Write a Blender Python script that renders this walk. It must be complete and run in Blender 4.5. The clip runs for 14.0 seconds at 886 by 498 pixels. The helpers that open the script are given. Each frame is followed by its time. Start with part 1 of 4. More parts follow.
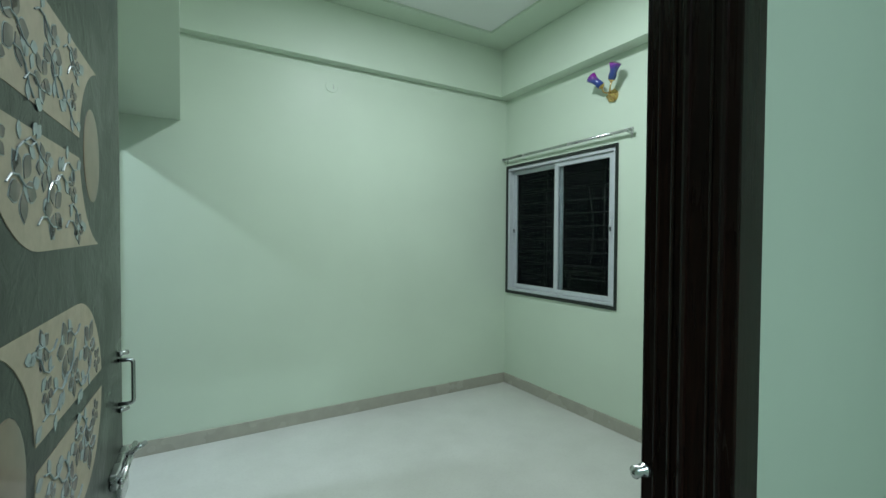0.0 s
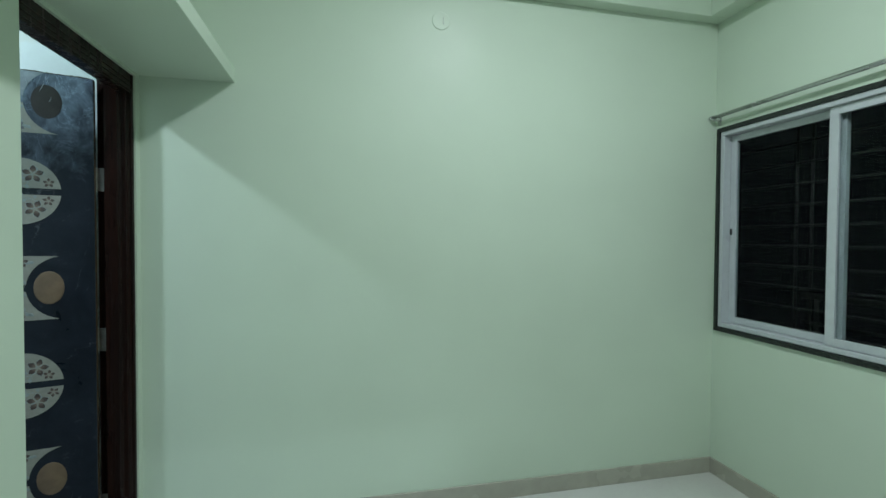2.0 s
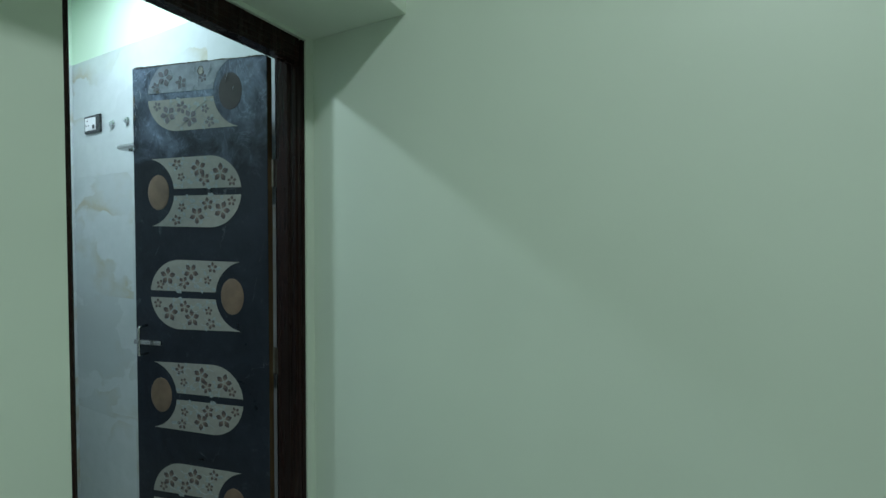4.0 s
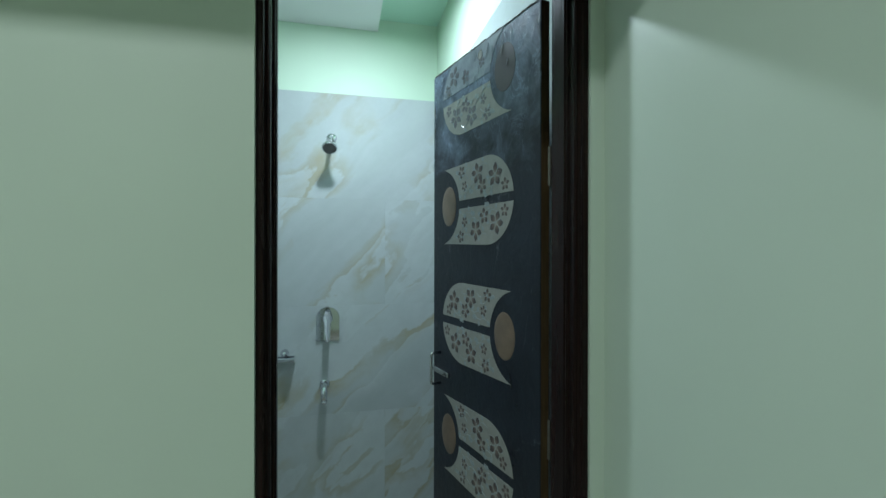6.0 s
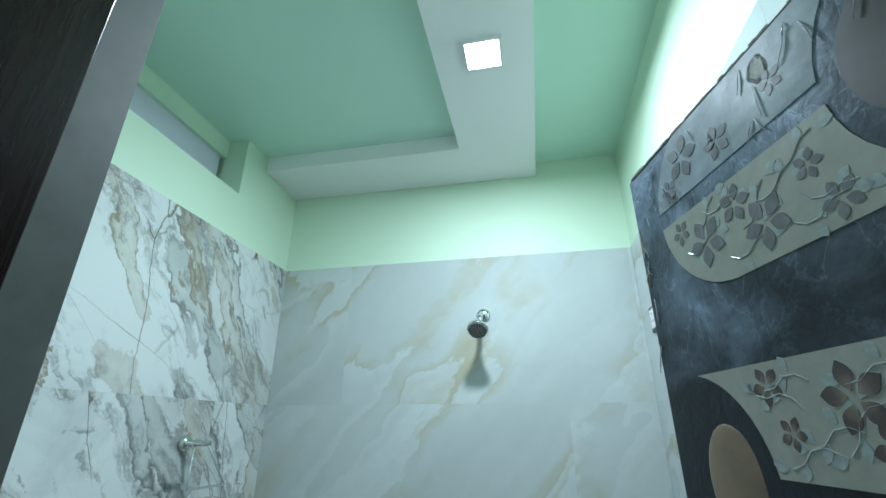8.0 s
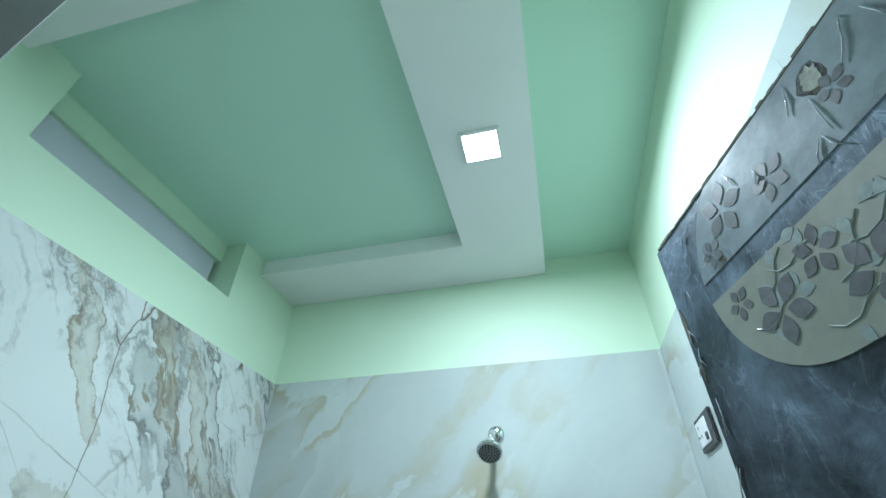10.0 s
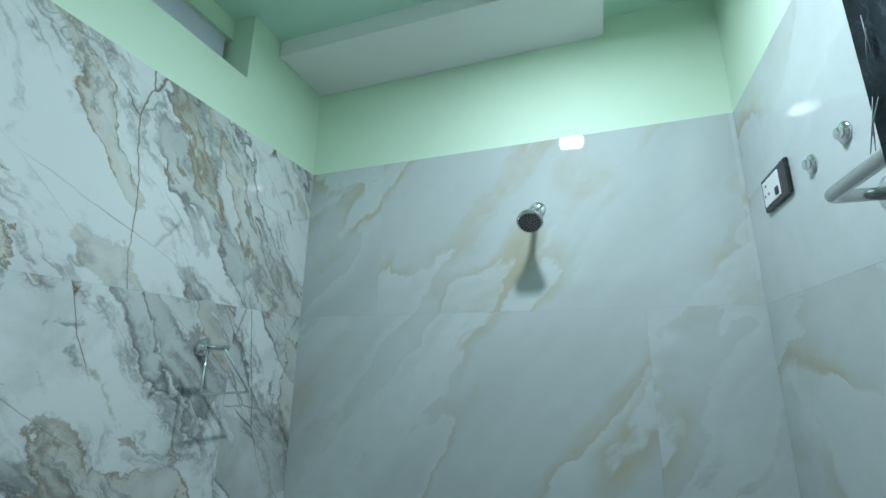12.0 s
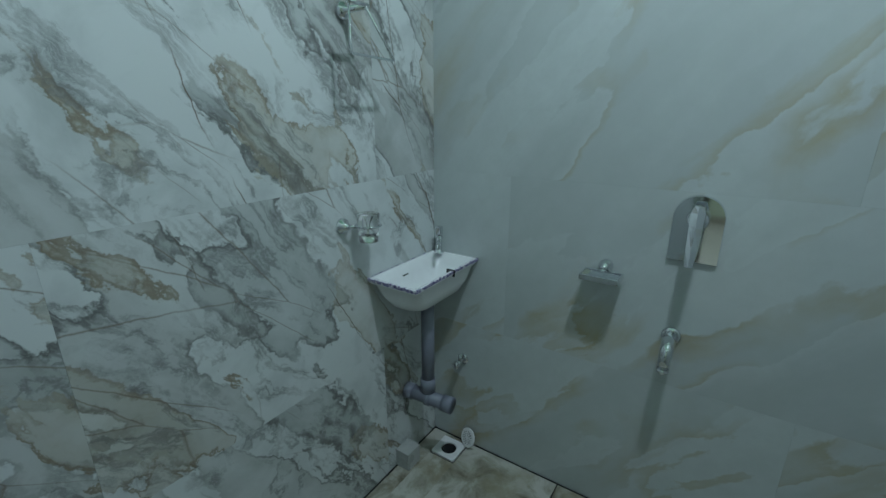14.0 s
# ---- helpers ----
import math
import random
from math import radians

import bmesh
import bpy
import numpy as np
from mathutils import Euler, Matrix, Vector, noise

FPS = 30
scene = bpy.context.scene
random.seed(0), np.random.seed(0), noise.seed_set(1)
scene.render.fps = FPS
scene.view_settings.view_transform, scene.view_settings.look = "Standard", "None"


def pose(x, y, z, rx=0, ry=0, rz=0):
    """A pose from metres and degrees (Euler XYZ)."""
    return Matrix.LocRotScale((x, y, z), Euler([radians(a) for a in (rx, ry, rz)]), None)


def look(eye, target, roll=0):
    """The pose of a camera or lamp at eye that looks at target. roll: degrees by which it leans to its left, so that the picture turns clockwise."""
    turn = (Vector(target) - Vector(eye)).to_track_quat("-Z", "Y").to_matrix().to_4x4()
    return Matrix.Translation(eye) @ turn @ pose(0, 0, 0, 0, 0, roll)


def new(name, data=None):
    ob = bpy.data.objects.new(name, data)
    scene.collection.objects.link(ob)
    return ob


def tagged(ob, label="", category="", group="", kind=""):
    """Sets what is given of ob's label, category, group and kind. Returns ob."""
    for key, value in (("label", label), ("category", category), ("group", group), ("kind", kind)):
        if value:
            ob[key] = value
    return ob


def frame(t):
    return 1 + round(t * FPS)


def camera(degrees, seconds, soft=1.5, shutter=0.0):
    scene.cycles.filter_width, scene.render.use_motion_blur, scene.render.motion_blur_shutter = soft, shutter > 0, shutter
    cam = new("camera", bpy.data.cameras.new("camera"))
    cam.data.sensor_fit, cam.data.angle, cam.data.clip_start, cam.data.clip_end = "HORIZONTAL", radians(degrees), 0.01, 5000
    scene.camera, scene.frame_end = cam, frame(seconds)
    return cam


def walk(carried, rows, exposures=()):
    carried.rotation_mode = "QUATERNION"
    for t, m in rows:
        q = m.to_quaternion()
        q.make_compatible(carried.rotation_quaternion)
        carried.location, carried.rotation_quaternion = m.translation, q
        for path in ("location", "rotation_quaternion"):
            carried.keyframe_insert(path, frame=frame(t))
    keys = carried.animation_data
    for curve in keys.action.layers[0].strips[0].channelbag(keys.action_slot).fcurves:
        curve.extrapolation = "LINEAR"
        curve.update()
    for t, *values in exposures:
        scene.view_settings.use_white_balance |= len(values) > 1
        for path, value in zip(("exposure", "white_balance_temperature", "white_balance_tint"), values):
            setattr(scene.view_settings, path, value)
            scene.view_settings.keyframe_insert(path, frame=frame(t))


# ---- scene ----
cam = camera(90.7, 14.0)
PATH = [
    (0, (0.399, -3.309, 1.378), (1.425, -1.593, 1.332), 0.3),
    (0.5, (0.607, -3.016, 1.391), (1.521, -1.238, 1.34), 0.2),
    (1, (0.741, -2.734, 1.392), (1.493, -0.881, 1.344), 0.2),
    (1.5, (0.793, -2.485, 1.42), (1.408, -0.582, 1.366), 0.3),
    (2, (0.913, -2.23, 1.405), (1.342, -0.277, 1.361), 0.3),
    (2.2, (0.992, -2.106, 1.411), (1.314, -0.133, 1.363), 0.3),
    (4.5, (1.176, -1.017, 1.432), (-0.114, 0.511, 1.389), 0.0),
    (5, (1.085, -0.872, 1.447), (-0.506, 0.339, 1.421), 0.0),
    (5.5, (1.022, -0.736, 1.445), (-0.796, 0.096, 1.402), 0.2),
    (6, (0.881, -0.576, 1.444), (-1.068, -0.129, 1.443), 0.1),
    (6.5, (0.693, -0.473, 1.474), (-1.304, -0.372, 1.491), -0.0),
    (7, (0.452, -0.416, 1.509), (-1.541, -0.484, 1.665), 0.7),
    (7.5, (0.264, -0.42, 1.584), (-1.677, -0.695, 1.981), 0.6),
    (8, (0.053, -0.444, 1.654), (-1.763, -0.812, 2.407), 0.1),
    (8.5, (-0.055, -0.424, 1.688), (-1.72, -0.781, 2.736), 0.7),
    (11, (-0.158, -0.467, 1.638), (-1.708, -0.84, 2.852), -0.1),
    (11.5, (-0.235, -0.481, 1.601), (-1.959, -0.968, 2.49), 0.4),
    (12, (-0.295, -0.468, 1.564), (-2.122, -1.111, 2.072), 0.7),
    (12.5, (-0.322, -0.528, 1.51), (-2.168, -1.265, 1.737), 0.3),
    (13, (-0.361, -0.56, 1.433), (-2.144, -1.465, 1.372), 0.1),
    (13.5, (-0.37, -0.577, 1.374), (-2.064, -1.587, 1.047), 0.4),
    (14, (-0.339, -0.588, 1.331), (-1.924, -1.649, 0.729), 0.1),
]
walk(cam, [(t, look(eye, target, roll)) for t, eye, target, roll in PATH],
     exposures=[(0.0, 0.18), (2.2, 0.14), (4.3, -0.26), (6.5, -0.24), (7.5, -0.12), (8.7, -0.13), (11.0, -0.18), (12.0, -0.38), (13.0, -0.47), (14.0, -0.57)])

# ---- light ----
XE, YS, ZC = 3.077, -2.852, 3.12               # bedroom: east face, south face, ceiling border
BW, BS, BN, BZ = -1.785, -1.60, -0.006, 2.83  # bathroom: west, south and north tile faces, ceiling
ZD, ZT, ZF = 2.757, 2.36, -0.125              # bathroom: dropped ceiling, top of the tiles, floor
LAMP_BATH, LAMP_BED, LAMP_HALL = (-1.005, -0.530), (1.70, -1.60), (0.75, -4.9)

world = bpy.data.worlds.new("night")
world.use_nodes = True
scene.world = world
world.node_tree.nodes["Background"].inputs[0].default_value = (0.0012, 0.0015, 0.0022, 1)
world.node_tree.nodes["Background"].inputs[1].default_value = 1.0


def area_lamp(name, x, y, z, size, watts, colour):
    d = bpy.data.lights.new(name, "AREA")
    d.shape, d.size, d.energy, d.color = "SQUARE", size, watts, colour
    ob = new(name, d)
    ob.matrix_world = pose(x, y, z)
    return ob


area_lamp("bath_lamp", *LAMP_BATH, ZD - 0.014, 0.105, 26.0, (0.70, 0.87, 1.0))
area_lamp("bed_lamp", *LAMP_BED, ZC + 0.004, 0.18, 33, (0.84, 0.95, 1.0))
area_lamp("hall_lamp", *LAMP_HALL, ZC - 0.016, 0.16, 30, (0.70, 0.90, 1.0))


# ---- materials ----
class Nodes:
    """A small hand for node trees: add a node, set its inputs by name or number, link what is a socket."""

    def __init__(self, name):
        self.mat = bpy.data.materials.new(name)
        self.mat.use_nodes = True
        self.tree = self.mat.node_tree
        self.bsdf = self.tree.nodes["Principled BSDF"]

    def put(self, node, key, value):
        socket = node.inputs[key]
        if isinstance(value, bpy.types.NodeSocket):
            self.tree.links.new(value, socket)
        elif isinstance(value, tuple) and len(value) == 3 and socket.type == "RGBA":
            socket.default_value = (*value, 1)
        else:
            socket.default_value = value

    def add(self, kind, inputs=(), out=0):
        node = self.tree.nodes.new(kind)
        for key, value in dict(inputs).items():
            self.put(node, key, value)
        return node.outputs[out]

    def surface(self, **inputs):
        names = {"colour": "Base Color", "rough": "Roughness", "metal": "Metallic", "coat": "Coat Weight", "coat_rough": "Coat Roughness",
                 "normal": "Normal", "transmission": "Transmission Weight", "ior": "IOR", "alpha": "Alpha", "spec": "Specular IOR Level"}
        for key, value in inputs.items():
            self.put(self.bsdf, names[key], value)
        return self.mat

    def position(self):
        return self.add("ShaderNodeNewGeometry")

    def local(self):
        return self.add("ShaderNodeTexCoord", out=3)

    def mapped(self, vector, rot=(0, 0, 0), scale=(1, 1, 1), loc=(0, 0, 0)):
        return self.add("ShaderNodeMapping", {"Vector": vector, "Rotation": tuple(radians(a) for a in rot), "Scale": scale, "Location": loc})

    def noise(self, vector, scale, detail=4.0, rough=0.5, distortion=0.0):
        return self.add("ShaderNodeTexNoise", {"Vector": vector, "Scale": scale, "Detail": detail, "Roughness": rough, "Distortion": distortion})

    def voronoi_edge(self, vector, scale):
        node = self.tree.nodes.new("ShaderNodeTexVoronoi")
        node.feature = "DISTANCE_TO_EDGE"
        self.put(node, "Vector", vector)
        self.put(node, "Scale", scale)
        return node.outputs[0]

    def ramp(self, value, *stops):
        node = self.tree.nodes.new("ShaderNodeValToRGB")
        ramp = node.color_ramp
        while len(ramp.elements) < len(stops):
            ramp.elements.new(0.5)
        for e, (at, c) in zip(ramp.elements, stops):
            e.position = at
            e.color = (*c, 1) if isinstance(c, tuple) else (c, c, c, 1)
        self.put(node, 0, value)
        return node.outputs[0]

    def math(self, op, a, b=0.0):
        node = self.tree.nodes.new("ShaderNodeMath")
        node.operation = op
        self.put(node, 0, a)
        self.put(node, 1, b)
        return node.outputs[0]

    def vadd(self, a, b):
        node = self.tree.nodes.new("ShaderNodeVectorMath")
        self.put(node, 0, a)
        self.put(node, 1, b)
        return node.outputs[0]

    def vscale(self, a, s):
        node = self.tree.nodes.new("ShaderNodeVectorMath")
        node.operation = "SCALE"
        self.put(node, 0, a)
        self.put(node, 3, s)
        return node.outputs[0]

    def mix(self, fac, a, b, kind="MIX"):
        node = self.tree.nodes.new("ShaderNodeMix")
        node.data_type, node.blend_type = "RGBA", kind
        self.put(node, 0, fac)
        self.put(node, 6, a)
        self.put(node, 7, b)
        return node.outputs[2]

    def bump(self, height, strength, distance=0.01):
        return self.add("ShaderNodeBump", {"Strength": strength, "Distance": distance, "Height": height})

    def tile_shift(self):
        """A shift of its own for every object, so that no two tiles are cut from the same place."""
        r = self.add("ShaderNodeObjectInfo", out=5)
        return self.vscale((31.0, 17.0, 23.0), r)


def plain(name, colour, rough=0.5, metal=0.0, coat=0.0, vary=0.12, scale=30.0, bump=0.05):
    n = Nodes(name)
    p = n.local()
    a = n.noise(p, scale, 5.0, 0.6)
    dark = tuple(c * (1 - vary) for c in colour)
    light = tuple(min(1, c * (1 + vary)) for c in colour)
    col = n.ramp(a, (0.3, dark), (0.7, light))
    r = n.ramp(n.noise(p, scale * 0.3, 3.0), (0.3, max(0.02, rough * 0.8)), (0.7, min(1, rough * 1.25)))
    return n.surface(colour=col, rough=r, metal=metal, coat=coat, normal=n.bump(a, bump, 0.002))


def paint(name, colour, rough=0.42):
    """Rolled emulsion: faint roller stipple, faint trowel waves and a little grime."""
    n = Nodes(name)
    p = n.position()
    wide = n.noise(p, 1.3, 3.0, 0.55)
    fine = n.noise(p, 170.0, 3.0, 0.6)
    wave = n.noise(p, 5.0, 4.0, 0.5)
    col = n.ramp(wide, (0.25, tuple(c * 0.95 for c in colour)), (0.75, tuple(min(1, c * 1.03) for c in colour)))
    spots = n.ramp(n.noise(p, 24.0, 6.0, 0.7), (0.70, 0.0), (0.80, 0.10))
    col = n.mix(spots, col, tuple(c * 0.72 for c in colour))
    h = n.math("ADD", n.math("MULTIPLY", fine, 0.10), wave)
    return n.surface(colour=col, rough=n.ramp(wave, (0.3, rough - 0.05), (0.7, rough + 0.07)), spec=0.3, normal=n.bump(h, 0.10, 0.006))


def marble():
    """Polished white marble-look tile: grey clouds torn to a crisp edge on one side, ochre stains, brown rims and hair cracks."""
    n = Nodes("white_marble_tile")
    p = n.vadd(n.position(), n.vscale(n.tile_shift(), 0.6))
    rag = n.vscale(n.add("ShaderNodeTexNoise", {"Vector": p, "Scale": 3.4, "Detail": 8.0, "Roughness": 0.60}, out=1), 0.15)
    slant = n.vadd(n.mapped(n.mapped(p, (0, 52, 0)), scale=(0.24, 1.0, 1.0)), rag)
    white, grey, slate = (0.64, 0.68, 0.68), (0.34, 0.37, 0.36), (0.15, 0.155, 0.15)
    soft = n.noise(p, 5.0, 7.0, 0.6, 0.6)
    col = n.ramp(soft, (0.30, (0.50, 0.54, 0.54)), (0.52, white))
    for k, (loc, scale, amount, tone) in enumerate((((0, 0, 0), 2.3, 0.85, grey), ((7, 3, 5), 3.4, 0.75, (0.37, 0.385, 0.37)), ((3, 8, 2), 4.6, 0.62, (0.38, 0.345, 0.25)))):
        v = n.noise(n.mapped(slant, loc=loc), scale, 7.0, 0.50, 0.3)
        e = (0.525, 0.560, 0.585)[k]
        body = n.ramp(v, (e, 0.0), (e + 0.006, amount), (e + 0.045, amount * 0.62), (e + 0.11, amount * 0.30))
        col = n.mix(n.math("MULTIPLY", body, n.ramp(soft, (0.30, 1.0), (0.70, 0.60))), col, tone)
        rim = n.ramp(v, (e - 0.005, 0.0), (e + 0.002, 1.0), (e + 0.018, 0.0))
        broken = n.ramp(n.noise(n.mapped(p, loc=loc), 3.3, 4.0), (0.40, 0.0), (0.54, 1.0))
        col = n.mix(n.math("MULTIPLY", rim, broken), col, (slate, slate, (0.24, 0.20, 0.14))[k])
    smoke = n.math("ABSOLUTE", n.math("SUBTRACT", n.noise(n.mapped(slant, loc=(1, 1, 9)), 5.0, 8.0, 0.62, 1.0), 0.5))
    col = n.mix(n.math("MULTIPLY", n.ramp(smoke, (0.0, 0.65), (0.035, 0.0)), n.ramp(soft, (0.42, 1.0), (0.60, 0.0))), col, slate)
    cracks = n.voronoi_edge(n.vadd(n.mapped(n.mapped(p, (0, -22, 0)), scale=(1.0, 1.0, 0.33)), n.vscale(rag, 0.35)), 2.1)
    where = n.ramp(n.noise(p, 2.4, 2.0), (0.50, 0.0), (0.57, 1.0))
    col = n.mix(n.math("MULTIPLY", n.ramp(cracks, (0.0, 0.95), (0.0040, 0.0)), where), col, (0.11, 0.065, 0.03))
    hairs = n.voronoi_edge(n.vadd(n.mapped(n.mapped(p, (0, 38, 0)), scale=(0.30, 1.0, 1.5)), n.vscale(rag, 0.25)), 3.4)
    here = n.ramp(n.noise(n.mapped(p, loc=(2, 6, 1)), 2.0, 2.0), (0.46, 0.0), (0.58, 0.75))
    col = n.mix(n.math("MULTIPLY", n.ramp(hairs, (0.0, 1.0), (0.006, 0.0)), here), col, (0.19, 0.15, 0.11))
    return n.surface(colour=col, rough=0.035, normal=n.bump(n.noise(n.position(), 9.0, 2.0), 0.02, 0.003))


def onyx():
    """Polished grey onyx-look tile: soft pale clouds torn on the slant with thin straw-yellow seams."""
    n = Nodes("grey_onyx_tile")
    p = n.vadd(n.position(), n.vscale(n.tile_shift(), 0.5))
    warp = n.vscale(n.add("ShaderNodeTexNoise", {"Vector": p, "Scale": 2.4, "Detail": 7.0, "Roughness": 0.55}, out=1), 0.18)
    q = n.vadd(n.mapped(n.mapped(p, (45, 45, 0)), scale=(0.26, 1.0, 0.26)), warp)
    pale, mid, deep = (0.56, 0.615, 0.615), (0.485, 0.533, 0.533), (0.42, 0.462, 0.458)
    soft = n.noise(q, 1.7, 8.0, 0.58, 0.4)
    col = n.ramp(soft, (0.30, deep), (0.50, mid), (0.72, pale))
    for loc, scale, straw in (((0, 0, 0), 1.7, 0.78), ((6, 2, 3), 2.7, 0.58)):
        v = n.noise(n.mapped(q, loc=loc), scale, 7.0, 0.48, 0.25)
        col = n.mix(n.ramp(v, (0.520, 0.0), (0.527, 0.55), (0.60, 0.0)), col, pale)
        seam = n.ramp(v, (0.470, 0.0), (0.518, straw), (0.527, 0.0))
        where = n.ramp(n.noise(n.mapped(p, loc=loc), 2.2, 4.0), (0.45, 0.0), (0.58, 1.0))
        col = n.mix(n.math("MULTIPLY", seam, where), col, (0.40, 0.35, 0.215))
    col = n.mix(n.ramp(n.noise(p, 14.0, 7.0, 0.7), (0.35, 0.28), (0.62, 0.0)), col, deep)
    return n.surface(colour=col, rough=0.035, normal=n.bump(n.noise(n.position(), 8.0, 2.0), 0.02, 0.003))


def floor_marble():
    n = Nodes("mottled_floor_tile")
    p = n.vadd(n.position(), n.tile_shift())
    a = n.noise(p, 7.0, 8.0, 0.62, 0.6)
    b = n.noise(n.mapped(p, loc=(5, 3, 1)), 5.0, 6.0, 0.6)
    col = n.ramp(a, (0.32, (0.15, 0.135, 0.09)), (0.46, (0.34, 0.33, 0.27)), (0.56, (0.50, 0.50, 0.45)))
    col = n.mix(n.ramp(b, (0.5, 0.0), (0.65, 0.6)), col, (0.25, 0.22, 0.13))
    return n.surface(colour=col, rough=0.35, normal=n.bump(a, 0.1, 0.002))


def wood(name, dark, light, rough=0.22):
    """Dark polished timber, grain along z."""
    n = Nodes(name)
    p = n.mapped(n.position(), scale=(1, 1, 0.06))
    grain = n.noise(p, 150.0, 6.0, 0.7, 0.4)
    broad = n.noise(p, 25.0, 4.0, 0.6, 0.8)
    col = n.mix(n.ramp(broad, (0.35, 0.0), (0.7, 0.8)), n.ramp(grain, (0.3, dark), (0.75, light)), dark)
    chips = n.ramp(n.noise(n.position(), 60.0, 5.0, 0.75), (0.735, 0.0), (0.75, 0.35))
    col = n.mix(chips, col, (0.35, 0.32, 0.28))
    return n.surface(colour=col, rough=n.ramp(broad, (0.3, rough * 0.8), (0.7, rough * 1.5)), coat=0.03, coat_rough=0.12, spec=0.18,
                     normal=n.bump(grain, 0.12, 0.002))


def filmed(name, dark, light, smear, coat=0.45, top=2.0):
    """Dark laminate still in its wrinkled protective film: where the film is whole near the top, the lamp's pale blue
    sheen on it is put into the colour; scratched and rubbed elsewhere.
    """
    n = Nodes(name)
    p = n.local()
    cloud = n.noise(p, 6.0, 7.0, 0.62, 0.8)
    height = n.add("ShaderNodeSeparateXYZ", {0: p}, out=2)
    # height mask for the lamp's sheen painted on the film, strongest at the top
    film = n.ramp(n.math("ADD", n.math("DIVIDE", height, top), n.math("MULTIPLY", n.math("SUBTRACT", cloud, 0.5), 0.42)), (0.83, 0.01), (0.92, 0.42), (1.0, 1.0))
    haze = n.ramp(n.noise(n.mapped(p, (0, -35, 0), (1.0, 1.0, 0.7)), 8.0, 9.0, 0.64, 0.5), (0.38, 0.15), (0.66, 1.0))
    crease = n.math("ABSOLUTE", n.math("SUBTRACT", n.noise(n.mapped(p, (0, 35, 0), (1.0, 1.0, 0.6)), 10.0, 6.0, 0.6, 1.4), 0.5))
    lamp_sheen = n.math("MULTIPLY", n.math("ADD", n.math("MULTIPLY", haze, 0.90), n.ramp(crease, (0.0, 0.45), (0.014, 0.0))), film)
    col = n.mix(n.math("MULTIPLY", lamp_sheen, smear), n.ramp(cloud, (0.3, dark), (0.7, light)), (0.33, 0.43, 0.58))
    rub = n.math("MULTIPLY", n.ramp(n.noise(p, 26.0, 8.0, 0.75, 0.6), (0.56, 0.0), (0.74, 0.20)), n.ramp(cloud, (0.48, 0.0), (0.66, 1.0)))
    col = n.mix(n.math("MULTIPLY", rub, smear), col, (0.34, 0.39, 0.45))
    scratch = n.voronoi_edge(n.vadd(n.mapped(n.mapped(p, (0, 20, 0)), scale=(1.0, 1.0, 0.22)), n.vscale(cloud, 0.1)), 7.0)
    some = n.ramp(n.noise(p, 9.0, 3.0), (0.54, 0.0), (0.64, 0.22))
    col = n.mix(n.math("MULTIPLY", n.math("MULTIPLY", n.ramp(scratch, (0.0, 1.0), (0.012, 0.0)), some), smear), col, (0.32, 0.36, 0.42))
    specks = n.ramp(n.noise(p, 48.0, 4.0, 0.8), (0.735, 0.0), (0.755, 0.7))
    col = n.mix(specks, col, (0.45, 0.45, 0.43))
    wrinkle = n.math("ADD", n.noise(p, 24.0, 6.0, 0.6, 1.2), n.math("MULTIPLY", crease, 0.6))
    return n.surface(colour=col, rough=n.ramp(cloud, (0.3, 0.26), (0.7, 0.42)), coat=coat, coat_rough=0.18, spec=0.25,
                     normal=n.bump(wrinkle, 0.28, 0.005))


def glass(name, tint=(1, 1, 1), rough=0.0, ior=1.46):
    n = Nodes(name)
    return n.surface(colour=tint, rough=rough, transmission=1.0, ior=ior)


def glowing(name, colour, strength):
    n = Nodes(name)
    n.put(n.bsdf, "Emission Color", colour)
    n.put(n.bsdf, "Emission Strength", strength)
    return n.surface(colour=(0.8, 0.8, 0.8), rough=0.4)


GREEN = paint("mint_green_paint", (0.605, 0.70, 0.585), 0.42)
MINT = paint("bright_mint_paint", (0.61, 0.77, 0.61), 0.55)
SEA = paint("sea_green_paint", (0.56, 0.80, 0.67))
WHITE = paint("white_ceiling_paint", (0.83, 0.84, 0.84))
PALE = paint("pale_grey_paint", (0.62, 0.63, 0.72))
WOOD = wood("dark_polished_wood", (0.006, 0.003, 0.0026), (0.030, 0.011, 0.0075))
EDGE_WOOD = wood("bare_door_edge", (0.05, 0.032, 0.014), (0.13, 0.085, 0.04), 0.45)
REVEAL = plain("grey_reveal_stone", (0.12, 0.13, 0.13), 0.45, vary=0.15, scale=25)
ONYX, MARBLE, FLOOR_MARBLE = onyx(), marble(), floor_marble()
GROUT = plain("white_grout", (0.50, 0.52, 0.50), 0.8)
GROUT_BLACK = plain("black_grout", (0.012, 0.013, 0.013), 0.6)
CHROME = plain("chrome", (0.72, 0.74, 0.76), 0.06, 1.0, vary=0.02, bump=0.0)
STEEL = plain("brushed_steel", (0.55, 0.56, 0.56), 0.24, 1.0, vary=0.08)
BRASS = plain("gilt_brass", (0.75, 0.50, 0.20), 0.16, 1.0, vary=0.15)
ALU = plain("white_coated_aluminium", (0.50, 0.53, 0.56), 0.32, vary=0.04)
DULL_STEEL = plain("dull_hinge_steel", (0.20, 0.195, 0.18), 0.38, 0.9, vary=0.2)
GRANITE = plain("black_granite", (0.012, 0.016, 0.015), 0.16, vary=0.4, scale=120)
IRON = plain("painted_iron", (0.012, 0.012, 0.014), 0.7, vary=0.2)
PLASTIC = plain("white_plastic", (0.78, 0.79, 0.80), 0.3, vary=0.02, bump=0.0)
PLASTIC_BLACK = plain("black_plastic", (0.010, 0.010, 0.012), 0.25, vary=0.1, bump=0.0)
PVC = plain("grey_pvc", (0.20, 0.22, 0.27), 0.38, vary=0.08)
